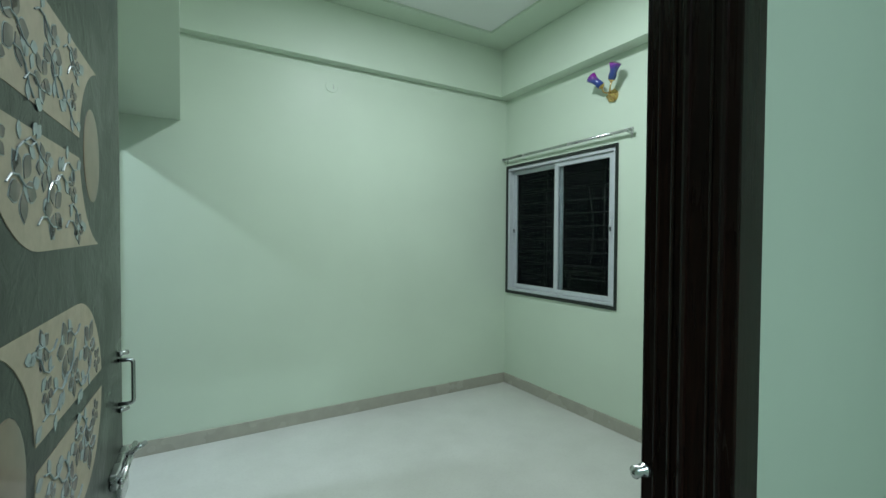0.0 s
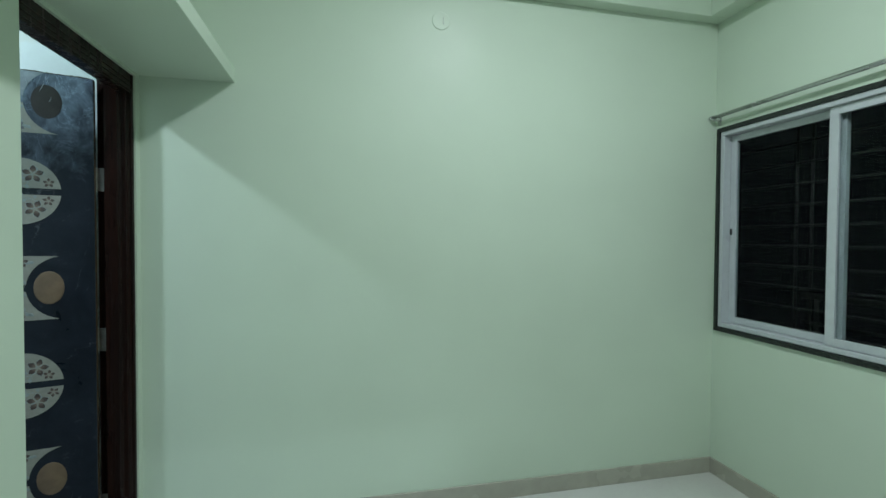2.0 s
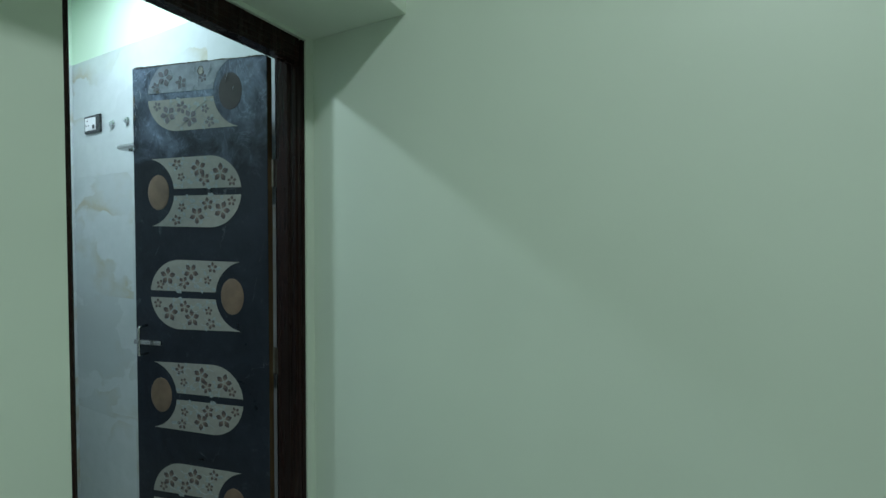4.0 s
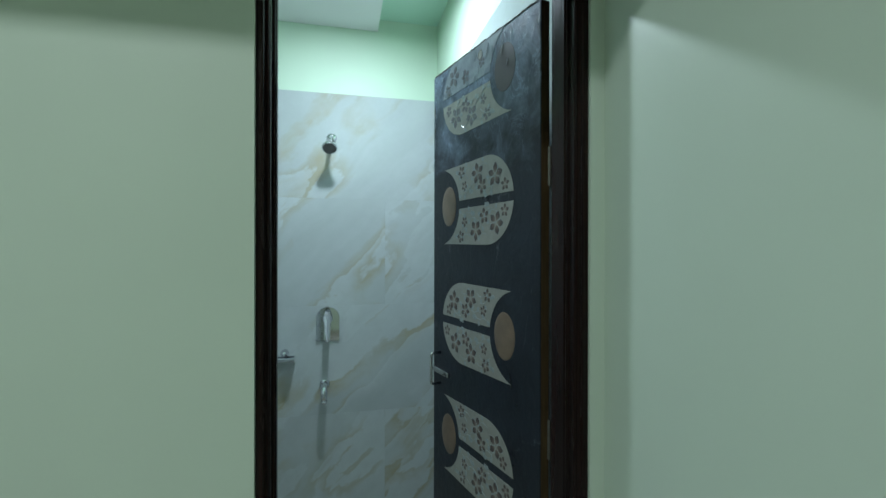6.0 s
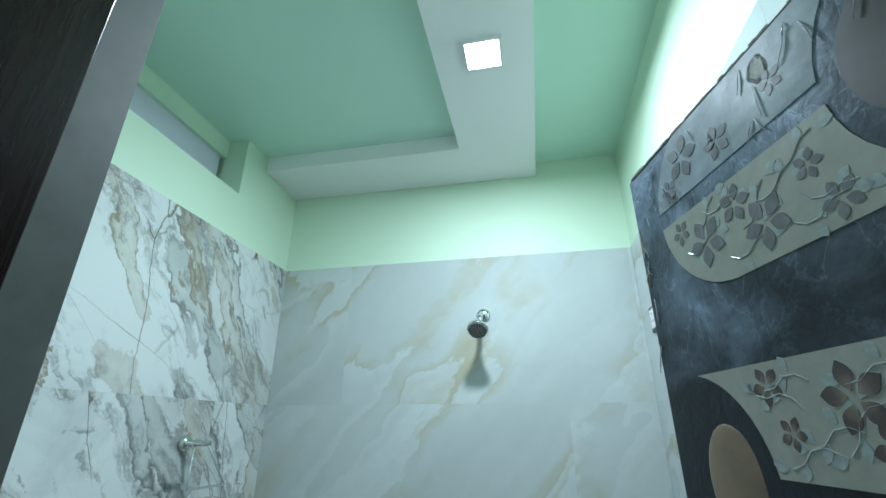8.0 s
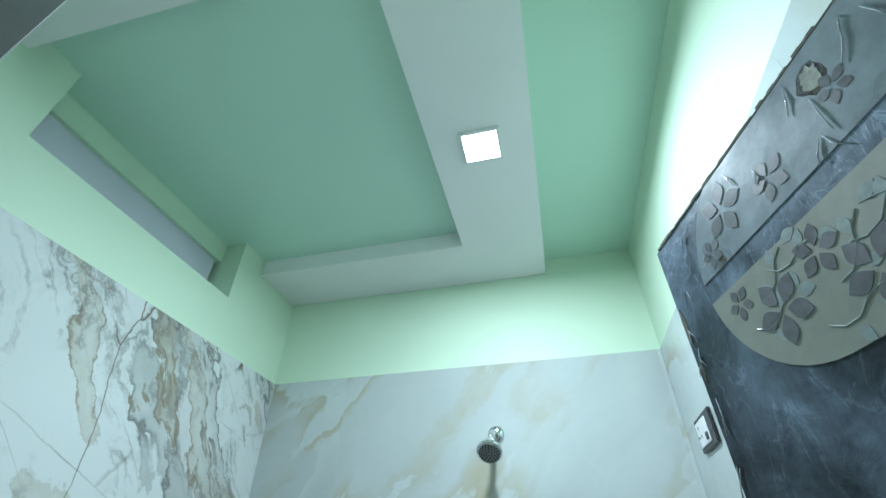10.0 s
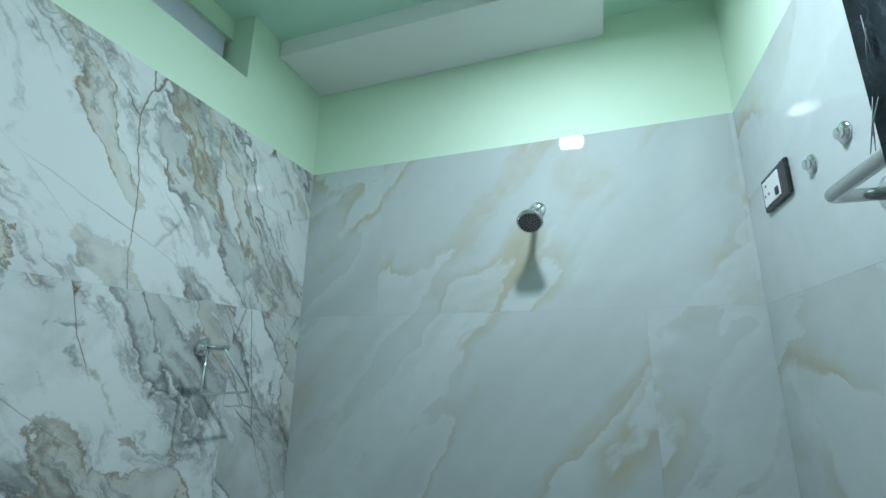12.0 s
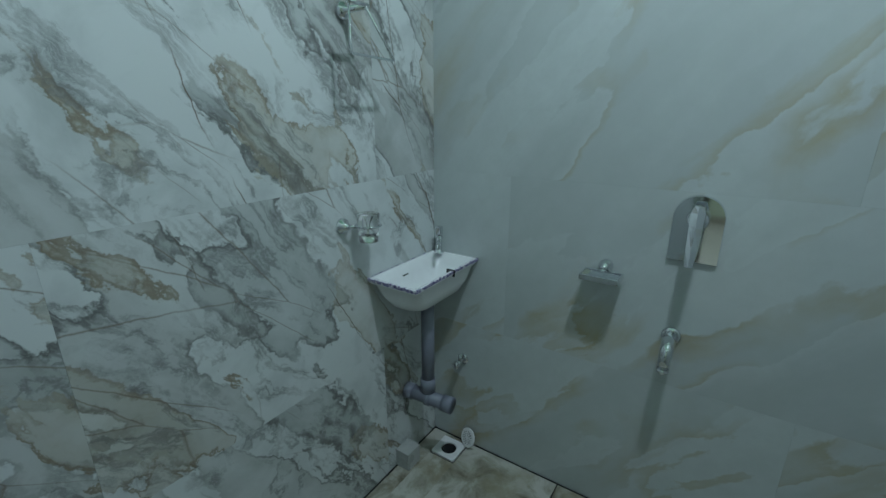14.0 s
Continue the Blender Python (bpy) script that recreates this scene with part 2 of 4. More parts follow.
CERAMIC = plain("white_glazed_ceramic", (0.80, 0.82, 0.83), 0.08, vary=0.02, bump=0.0)
TAPE_MIX = Nodes("printed_edge_tape")
TAPE = TAPE_MIX.surface(colour=TAPE_MIX.ramp(TAPE_MIX.noise(TAPE_MIX.local(), 75.0, 5.0, 0.75), (0.44, (0.72, 0.72, 0.76)), (0.50, (0.20, 0.17, 0.36)), (0.62, (0.05, 0.04, 0.12))), rough=0.45)
TAN = plain("tan_laminate", (0.40, 0.34, 0.25), 0.5, vary=0.12, scale=40, bump=0.10)
CREAM = plain("cream_laminate", (0.285, 0.29, 0.26), 0.36, coat=0.15, vary=0.10, scale=40, bump=0.10)
def petal_print():
    """Brown printed petals, paler and warmer towards the heart of the flower."""
    n = Nodes("brown_print")
    p = n.local()
    reach = n.tree.nodes.new("ShaderNodeVectorMath")
    reach.operation = "LENGTH"
    n.put(reach, 0, p)
    at = n.math("ADD", n.math("MULTIPLY", reach.outputs[1], 26.0), n.math("MULTIPLY", n.noise(p, 90.0, 4.0), 0.35))
    return n.surface(colour=n.ramp(at, (0.25, (0.30, 0.22, 0.11)), (0.38, (0.20, 0.155, 0.13)), (0.75, (0.075, 0.052, 0.046)), (1.0, (0.05, 0.036, 0.034))), rough=0.38, coat=0.2)


PETAL = petal_print()
PRINT = plain("pale_embossed_print", (0.28, 0.33, 0.34), 0.35, coat=0.25, vary=0.2, scale=60)
CUSHION = plain("tan_oval_print", (0.17, 0.115, 0.075), 0.34, coat=0.3, vary=0.35, scale=9)
BOARD = plain("pale_torn_board", (0.30, 0.31, 0.27), 0.8, vary=0.35, scale=80, bump=0.3)
TORN = plain("bare_fibreboard", (0.11, 0.10, 0.075), 0.9, vary=0.4, scale=90)
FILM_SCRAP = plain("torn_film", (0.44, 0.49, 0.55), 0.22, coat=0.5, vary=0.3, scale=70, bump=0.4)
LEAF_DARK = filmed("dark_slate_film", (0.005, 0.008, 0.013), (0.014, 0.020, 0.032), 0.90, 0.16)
LEAF_ENTRY = filmed("dark_olive_film", (0.012, 0.015, 0.012), (0.028, 0.034, 0.027), 0.10, 0.05)
GLASS = glass("window_glass", (0.50, 0.57, 0.55), ior=1.15)
CLEAR = glass("clear_glass")
DIFFUSER = glowing("lamp_diffuser", (0.85, 0.97, 1.0), 12.0)
FAR_LIGHT = glowing("far_lamp", (1.0, 0.95, 0.85), 40.0)


def vitrified():
    """Polished off-white floor tile, barely seen joints."""
    n = Nodes("offwhite_vitrified_floor")
    p = n.position()
    col = n.ramp(n.noise(p, 2.5, 6.0, 0.6), (0.3, (0.56, 0.56, 0.53)), (0.7, (0.63, 0.63, 0.60)))
    col = n.mix(n.ramp(n.noise(p, 60.0, 5.0, 0.7), (0.30, 0.25), (0.5, 0.0)), col, (0.46, 0.45, 0.41))
    return n.surface(colour=col, rough=n.ramp(n.noise(p, 3.0, 4.0), (0.3, 0.12), (0.7, 0.24)))


VITRIFIED = vitrified()
SKIRT = plain("beige_skirting_tile", (0.40, 0.385, 0.33), 0.25, vary=0.06, scale=12)


# ---- building helpers ----
def add_box(bm, x0, x1, y0, y1, z0, z1):
    v = [bm.verts.new((x, y, z)) for x in (x0, x1) for y in (y0, y1) for z in (z0, z1)]
    for f in ((0, 1, 3, 2), (4, 6, 7, 5), (0, 4, 5, 1), (2, 3, 7, 6), (0, 2, 6, 4), (1, 5, 7, 3)):
        bm.faces.new([v[i] for i in f])


def boxes(*bs, bevel=0.0, segments=2):
    bm = bmesh.new()
    for b in bs:
        add_box(bm, *b)
    if bevel:
        bmesh.ops.bevel(bm, geom=list(bm.edges), offset=bevel, segments=segments, affect="EDGES", profile=0.5)
    return bm


def mesh_of(name, bm, mat, smooth=False):
    me = bpy.data.meshes.new(name)
    bmesh.ops.recalc_face_normals(bm, faces=list(bm.faces))
    bm.to_mesh(me)
    bm.free()
    me.materials.append(mat)
    if smooth:
        for f in me.polygons:
            f.use_smooth = True
    return me


def placed(ob):
    m = ob.matrix_basis.copy()
    if ob.parent:
        m = placed(ob.parent) @ ob.matrix_parent_inverse @ m
    return m


def structure(name, bm, mat, label=""):
    return tagged(new(name, mesh_of(name, bm, mat)), label, "", "", "structure")


def thing(name, at, label, category, group="", kind=""):
    ob = new(name)
    ob.empty_display_size = 0.05
    ob.matrix_basis = pose(*at)
    return tagged(ob, label, category, group, kind)


def part(name, bm, mat, parent, label="", smooth=False, local=False):
    """One mesh under a thing or a part; its points are in the world's metres, or in the parent's if local."""
    ob = new(name, mesh_of(name, bm, mat, smooth))
    ob.parent = parent
    if not local:
        ob.matrix_parent_inverse = placed(parent).inverted()
    return tagged(ob, label)


def shared(name, me, parent, m):
    """One more object on a mesh that its like share."""
    ob = new(name, me)
    ob.parent = parent
    ob.matrix_basis = m
    return ob


def add_tube(bm, points, radius, sides=12, caps=True):
    """A round bar along points."""
    pts = [Vector(p) for p in points]
    rings = []
    up = None
    for i, p in enumerate(pts):
        d = (pts[min(i + 1, len(pts) - 1)] - pts[max(i - 1, 0)]).normalized()
        if up is None:
            up = d.orthogonal().normalized()
        up = (up - d * up.dot(d)).normalized()
        side = d.cross(up)
        r = radius[i] if isinstance(radius, (list, tuple)) else radius
        rings.append([bm.verts.new(p + (up * math.cos(a) + side * math.sin(a)) * r) for a in (2 * math.pi * k / sides for k in range(sides))])
    for a, b in zip(rings, rings[1:]):
        for k in range(sides):
            bm.faces.new((a[k], a[(k + 1) % sides], b[(k + 1) % sides], b[k]))
    if caps:
        bm.faces.new(rings[0][::-1])
        bm.faces.new(rings[-1])
    return bm


def tube(points, radius, sides=12):
    return add_tube(bmesh.new(), points, radius, sides)


def lathe(start, axis, profile, sides=24):
    """Turned body: profile of (distance along the axis, radius)."""
    a = Vector(axis).normalized()
    return add_tube(bmesh.new(), [Vector(start) + a * d for d, _ in profile], [max(r, 0.0004) for _, r in profile], sides)


def round_corner(points, r, steps=5):
    """The same path with its inner corners rounded."""
    pts = [Vector(p) for p in points]
    out = [pts[0]]
    for a, b, c in zip(pts, pts[1:], pts[2:]):
        u, w = (a - b).normalized() * r, (c - b).normalized() * r
        for k in range(steps + 1):
            t = k / steps
            out.append((b + u) * (1 - t) ** 2 + b * 2 * t * (1 - t) + (b + w) * t ** 2)
    return out + [pts[-1]]


def add_plate(bm, outline, y0, y1):
    """An outline in x, z given a thickness in y."""
    a = [bm.verts.new((x, y0, z)) for x, z in outline]
    b = [bm.verts.new((x, y1, z)) for x, z in outline]
    bm.faces.new(a)
    bm.faces.new(b[::-1])
    for i in range(len(a)):
        j = (i + 1) % len(a)
        bm.faces.new((a[i], b[i], b[j], a[j]))
    return bm


# ---- the shell ----
structure("floor", boxes((0.0, 3.2, -2.985, 0.0, -0.12, 0), (-1.0, 3.2, -6.2, -2.985, -0.12, 0)), VITRIFIED, "glossy off-white vitrified tile floor")
wall_north = structure("wall_north", boxes((-2.0, 3.2, 0.0, 0.15, -0.25, 3.3)), GREEN, "mint green painted wall")
structure("wall_east", boxes((XE, 3.2, -1.263, -0.019, -0.1, 0.870), (XE, 3.2, -1.263, -0.019, 2.070, 3.3), (XE, 3.2, -0.019, 0, -0.1, 3.3),
                             (XE, 3.2, -1.967, -1.263, -0.1, 3.3), (XE, 3.2, -2.80, -1.967, 2.074, 3.3), (XE, 3.2, -6.2, -2.80, -0.1, 3.3)),
          GREEN, "mint green painted wall with window and balcony door")
structure("wall_west", boxes((-0.14, 0.0, -0.738, -0.036, 2.12, 3.3), (-0.08, 0.0, YS, -0.738, -0.25, 3.3), (-0.14, -0.08, YS, -0.766, -0.25, 3.3), (-0.14, -0.08, -0.766, -0.738, 2.12, 3.3), (-0.14, 0.0, -0.036, 0.0, -0.25, 3.3)), GREEN, "mint green painted wall with bathroom door")
structure("wall_south", boxes((-1.0, 0.195, -2.985, YS, 0, 3.3), (1.146, XE, -2.985, YS, 0, 3.3), (0.195, 1.146, -2.985, YS, 2.12, 3.3)), GREEN, "mint green painted wall with entry door")
structure("wall_hall", boxes((-1.15, -1.0, -6.2, YS, 0, 3.3), (-1.0, XE, -6.35, -6.2, 0, 3.3)), GREEN, "mint green painted hall walls")
structure("ceiling", boxes((0.0, XE, -0.29, 0.0, ZC, ZC + 0.05), (2.67, XE, YS, -0.29, ZC, ZC + 0.05), (0.0, 0.42, YS, -0.29, ZC, ZC + 0.05),
                           (0.42, 2.67, YS, -2.6, ZC, ZC + 0.05), (-1.0, XE, -6.2, YS, ZC, ZC + 0.05)), GREEN, "pale green ceiling border")
structure("ceiling_panel", boxes((0.42, 2.67, -2.6, -0.29, ZC + 0.02, ZC + 0.08)), WHITE, "white recessed ceiling field")
structure("beam", boxes((0.0, XE, -0.075, 0.0, 2.695, ZC), (XE - 0.12, XE, YS, -0.075, 2.695, ZC), bevel=0.004), GREEN, "green plastered perimeter beam")
structure("loft_slab", boxes((0.0, 0.400, YS, 0.0, 2.133, 2.198), bevel=0.003), GREEN, "green plastered storage loft slab over the doors")
structure("baseboard", boxes((0.0, XE, -0.012, 0.0, 0, 0.092), (XE - 0.012, XE, -1.967, -0.012, 0, 0.092), (0.0, 0.012, YS, -0.742, 0, 0.092),
                             (1.146, XE - 0.012, YS, YS + 0.012, 0, 0.092), bevel=0.002), SKIRT, "beige tile skirting")

# bathroom shell: cores stand 6 mm behind the tile faces
bath_west = structure("bath_wall_west", boxes((BW - 0.15, BW - 0.006, -2.05, 0.0, -0.25, 3.0)), MINT, "mint green wall with grey onyx-look tiles")
bath_south = structure("bath_wall_south", boxes((BW - 0.006, -0.14, BS - 0.15, BS - 0.006, -0.25, 2.56), (BW - 0.006, -1.36, BS - 0.25, BS - 0.006, 2.56, 3.0),
                                                (-0.55, -0.14, BS - 0.25, BS - 0.006, 2.56, 3.0)), MINT, "mint green wall with white marble-look tiles")
structure("vent_recess", boxes((-1.362, -0.548, -1.85, BS - 0.100, 2.745, BZ + 0.02), (-1.45, -0.45, -1.90, -1.84, 2.4, BZ)), MINT, "painted head of a high ventilator recess")
structure("vent_panel", boxes((-1.34, -0.548, BS - 0.135, BS - 0.118, 2.552, 2.75)), PALE, "pale ventilator panel")
structure("bath_ceiling", boxes((BW - 0.1, -0.02, -2.0, 0.05, BZ, BZ + 0.1)), SEA, "sea green ceiling")
structure("bath_drop_ceiling", boxes((BW - 0.004, -1.505, BS - 0.004, -0.37, ZD, BZ + 0.01), (-1.505, -0.43, -0.69, -0.37, ZD, BZ + 0.01),
                                     (-0.43, -0.138, BS - 0.004, -0.37, ZD, BZ + 0.01)), WHITE, "white dropped plaster border")
structure("bath_wall_north", boxes((BW - 0.006, -0.14, -0.003, 0.0, ZT, BZ)), MINT, "mint green painted wall above the tiles")
structure("bath_wall_east", boxes((-0.189, -0.1405, BS - 0.006, -0.780, ZF, BZ), (-0.144, -0.1405, -0.780, -0.7665, ZF, BZ), (-0.144, -0.1405, -0.7665, -0.003, 2.122, BZ)), MINT, "mint green painted wall beside the door")
bath_floor = structure("bath_floor", boxes((BW - 0.01, 0.0, BS - 0.01, 0.0, -0.25, ZF - 0.006)), GROUT_BLACK, "mottled floor tiles with black joints")
structure("threshold", boxes((-0.142, -0.0005, -0.737, -0.037, ZF - 0.005, 0.012), (-0.142, -0.0805, -0.7655, -0.7375, ZF - 0.005, 0.012), bevel=0.003), GRANITE, "black granite threshold")

# balcony
structure("balcony_floor", boxes((3.2, 4.45, -3.6, 0.4, -0.2, -0.03)), VITRIFIED, "pale tiled balcony floor")
structure("balcony_kerb", boxes((4.22, 4.32, -3.6, 0.4, -0.03, 0.10), bevel=0.004), GRANITE, "dark balcony kerb")


# ---- doors ----
def moulded_post(bm, x0, x1, y0, y1, z0, z1, proud, along):
    """A post with three rounded ribs on its face; along: the axis in which the ribs lie side by side; proud: the way the face looks."""
    add_box(bm, x0, x1, y0, y1, z0, z1)
    lo, hi = (y0, y1) if along == "y" else ((x0, x1) if along == "x" else (z0, z1))
    w = hi - lo
    for c, h in ((0.14, 0.010), (0.38, 0.006), (0.62, 0.006)):
        m, r = lo + w * c, w * 0.042
        face = x1 if proud > 0 else x0
        pts = [(face, m, z0), (face, m, z1)] if along == "y" else [(face, y0, m), (face, y1, m)]
        add_tube(bm, pts, r if h > 0.008 else r * 0.8, 8)


FILMED_OVAL = plain("oval_under_film", (0.022, 0.018, 0.018), 0.42, coat=0.15, vary=0.3, scale=25)
FILMED_CREAM = plain("cream_under_film", (0.24, 0.275, 0.32), 0.30, coat=0.35, vary=0.22, scale=30, bump=0.3)
FLOWER = (0.029, 0.0096)


def petal_outline(length, half, grow=0.0, steps=9):
    pts = []
    for k in range(steps + 1):
        t = k / steps
        pts.append((0.006 + t * (length + grow), (half + grow) * math.sin(math.pi * t ** 1.05)))
    return pts + [(x, -y) for x, y in pts[-2:0:-1]]


def flower_mesh(mat, grow, thick):
    bm = bmesh.new()
    for k in range(5):
        a = 2 * math.pi * k / 5 + 0.3
        out = [(x * math.cos(a) - y * math.sin(a), x * math.sin(a) + y * math.cos(a)) for x, y in petal_outline(*FLOWER, grow)]
        add_plate(bm, out, 0.0, thick)
    return mesh_of("flower", bm, mat)


def sprig_mesh(thick):
    """A bent stem with three leaves and a bud."""
    bm = bmesh.new()
    stem = [(0.0, 0.0), (0.02, 0.012), (0.045, 0.012), (0.07, -0.004), (0.095, -0.006)]
    for (xa, za), (xb, zb) in zip(stem, stem[1:]):
        add_tube(bm, [(xa, 0, za), (xb, 0, zb)], 0.0016, 6)
    for x, z, a, s in ((0.03, 0.014, 1.1, 1.0), (0.06, 0.004, -1.0, 1.1), (0.095, -0.006, 0.35, 1.2)):
        out = [(x + s * (u * math.cos(a) - v * math.sin(a)), z + s * (u * math.sin(a) + v * math.cos(a))) for u, v in petal_outline(0.028, 0.0085)]
        add_plate(bm, out, 0.0, thick)
    return mesh_of("sprig", bm, PRINT)


FLOWER_DARK = flower_mesh(PETAL, 0.0, 0.0006)
FLOWER_FILMED = flower_mesh(plain("petal_under_film", (0.13, 0.125, 0.145), 0.34, coat=0.3, vary=0.25, scale=60), 0.0, 0.0006)
FLOWER_PALE = flower_mesh(PRINT, 0.0014, 0.0005)
SPRIG = sprig_mesh(0.0009)


def motif(leaf, u0, zc, side, s, flip, top, rng):
    """One printed motif on a door leaf: two cream panels parted by a dark band, hollowed round a tan oval. u0: its middle along the leaf;
    flip: the oval towards the hinge; top: the leaf's top edge, where the print is cut off."""
    sign = -1 if flip else 1

    def at(u, v):
        return (u0 + sign * u * s, zc + v * s)

    h, gap, r, cu = 0.130, 0.013, 0.128, 0.215
    for way in (1, -1):
        out = []
        a0, a1 = math.asin(gap / r), math.asin(0.98)
        for k in range(9):
            a = a0 + (a1 - a0) * k / 8
            out.append((cu - r * math.cos(a), way * r * math.sin(a)))
        arc = []
        for k in range(13):
            a = math.pi / 2 - (math.pi / 2 - math.asin(gap / h)) * k / 12
            arc.append((-0.07 - 0.130 * math.cos(a), way * h * math.sin(a)))
        poly = [at(u, v) for u, v in out + arc]
        if max(z for _, z in poly) > top + 0.04:
            continue
        poly = [(x, min(z, top - 0.001)) for x, z in poly]
        if max(z for _, z in poly) - min(z for _, z in poly) < 0.02 or min(z for _, z in poly) < 0.005:
            continue
        part("print_panel", add_plate(bmesh.new(), poly, 0.0, side * 0.0008), TAN if side < 0 else FILMED_CREAM if zc > 1.9 and way > 0 else CREAM, leaf, "cream floral print panel", local=True)
        for u, v, size in ((-0.118, 0.068, 1.0), (-0.018, 0.086, 0.95), (-0.052, 0.045, 0.72), (0.070, 0.103, 0.62), (0.052, 0.056, 0.5), (-0.160, 0.036, 0.55)):
            u, v = u + rng.uniform(-0.008, 0.008), way * v
            x, z = at(u, v)
            reach = 0.036 * size * s
            if z + reach > top - 0.002:
                continue
            spin = rng.uniform(0, 360)
            for me, y in ((FLOWER_PALE, 0.0004), (FLOWER_FILMED if zc > 1.9 else FLOWER_DARK, 0.0009)):
                shared("flower", me, leaf, pose(x, side * y - (0.0009 if side < 0 else 0), z, 0, spin, 0) @ Matrix.Scale(size * s, 4))
        for u, v, turn in ((-0.105, 0.028, -8), (0.010, 0.040, 12), (-0.150, 0.070, 4), (-0.075, 0.104, 3), (0.020, 0.104, 2), (-0.02, 0.058, 12), (-0.13, 0.050, 30), (0.035, 0.078, -20), (-0.045, 0.080, 40)):
            x, z = at(u, way * v)
            if z + 0.09 * s > top:
                continue
            shared("sprig", SPRIG, leaf, pose(x, side * 0.0006 - (0.0012 if side < 0 else 0), z, 0, (180 - turn if flip else turn) * way, 0) @ Matrix.Scale(0.62 * s, 4))
    if zc + 0.07 * s < top:
        x, z = at(0.158, 0.0)
        if zc > 1.9:
            ring = [(x + 0.048 * s * math.cos(2 * math.pi * k / 32), z + 0.066 * s * math.sin(2 * math.pi * k / 32)) for k in range(32)]
            part("oval_print", add_plate(bmesh.new(), ring, 0.0, side * 0.0005), FILMED_OVAL, leaf, "shaded oval print under film", local=True)
        else:
            bm = bmesh.new()
            bmesh.ops.create_uvsphere(bm, u_segments=24, v_segments=12, radius=1.0, matrix=Matrix.Translation((x, 0, z)) @ Matrix.Diagonal((0.048 * s, 0.0022, 0.066 * s, 1)))
            part("oval_print", bm, CUSHION, leaf, "shaded oval print", smooth=True, local=True)


def door_leaf(door, m, width, height, thick, mat, centres, first_flip, side, s, seed, middle=0.5):
    """A flush leaf under its door: local x from the hinge, z up, the printed face at y = 0 looking to side."""
    rng = random.Random(seed)
    y0, y1 = (-thick, 0.0) if side > 0 else (0.0, thick)
    leaf = part("leaf", boxes((0, width, y0, y1, 0, height), bevel=0.0015, segments=1), mat, door)
    leaf.matrix_basis = m
    e = 0.0006
    part("leaf_edge", boxes((-e, 0.004, y0 + 0.003, y1 - 0.003, 0.004, height - 0.004)), EDGE_WOOD, leaf, "bare brown hinge edge", local=True)
    flip = first_flip
    for z in centres:
        motif(leaf, width * middle, z, side, s, flip, height, rng)
        flip = not flip
    return leaf


def hinge(bm, x, y, z, h=0.10):
    """Two thin flaps and a knuckle."""
    add_tube(bm, [(x, y, z - h / 2), (x, y, z + h / 2)], 0.006, 10)
    add_box(bm, x, x + 0.03, y - 0.0015, y + 0.0015, z - h / 2, z + h / 2)
    add_box(bm, x - 0.0015, x + 0.0015, y - 0.03, y, z - h / 2, z + h / 2)
    for k in (-0.33, 0.0, 0.33):
        add_tube(bm, [(x + 0.016, y - 0.003, z + k * h), (x + 0.016, y + 0.003, z + k * h)], 0.0035, 8)


# bathroom door
door_1 = thing("door_1", (0.0, -0.35, 0.0), "dark slate floral-printed bathroom door standing open", "door", "", "structure")
NL, NR, NZ = -0.706, -0.069, 2.035


def profile_post(points, z0, z1, ribs):
    """An upright of a stepped plan outline with thin round ribs along it."""
    bm = bmesh.new()
    low = [bm.verts.new((x, y, z0)) for x, y in points]
    high = [bm.verts.new((x, y, z1)) for x, y in points]
    bm.faces.new(low[::-1])
    bm.faces.new(high)
    for i in range(len(low)):
        j = (i + 1) % len(low)
        bm.faces.new((low[i], low[j], high[j], high[i]))
    for x, y, r in ribs:
        add_tube(bm, [(x, y, z0), (x, y, z1)], r, 8)
    return bm


part("frame_post", profile_post(((-0.012, -0.7375), (-0.012, -0.728), (-0.022, -0.726), (-0.035, -0.715), (-0.050, -0.713), (-0.060, NL), (-0.075, NL), (-0.075, -0.7375)), 0.0, 2.118,
                                ((-0.016, -0.7275, 0.004), (-0.030, -0.719, 0.003), (-0.054, -0.711, 0.003))), WOOD, door_1)
part("frame_post", profile_post(((-0.008, -0.0365), (-0.008, -0.046), (-0.020, -0.048), (-0.033, -0.058), (-0.048, -0.060), (-0.060, NR), (-0.105, -0.077), (-0.105, -0.0365)), 0.0, 2.118,
                                ((-0.012, -0.047, 0.004), (-0.028, -0.055, 0.003), (-0.053, -0.064, 0.003))), WOOD, door_1)
bm = bmesh.new()
moulded_post(bm, -0.060, -0.010, NL - 0.010, NR + 0.010, NZ, 2.1175, 1, "z")
part("frame_head", bm, WOOD, door_1)
part("jamb_lining", boxes((-0.146, -0.0805, -0.7655, -0.760, 0.0, 2.118), bevel=0.001), WOOD, door_1)
part("jamb_lining", boxes((-0.142, -0.1055, -0.050, -0.0365, 0.0, 2.118), bevel=0.001), WOOD, door_1)
part("jamb_lining", boxes((-0.142, -0.0605, -0.726, -0.0775, 2.104, 2.1185), bevel=0.001), WOOD, door_1)
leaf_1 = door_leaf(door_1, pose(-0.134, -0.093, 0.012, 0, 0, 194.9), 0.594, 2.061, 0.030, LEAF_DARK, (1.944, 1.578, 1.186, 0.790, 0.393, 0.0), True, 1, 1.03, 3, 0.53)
for z in (1.654, 0.962, 0.233):
    bm = bmesh.new()
    hinge(bm, -0.141, -0.064, z)
    part("hinge", bm, DULL_STEEL, door_1, "dull steel butt hinge", smooth=False)


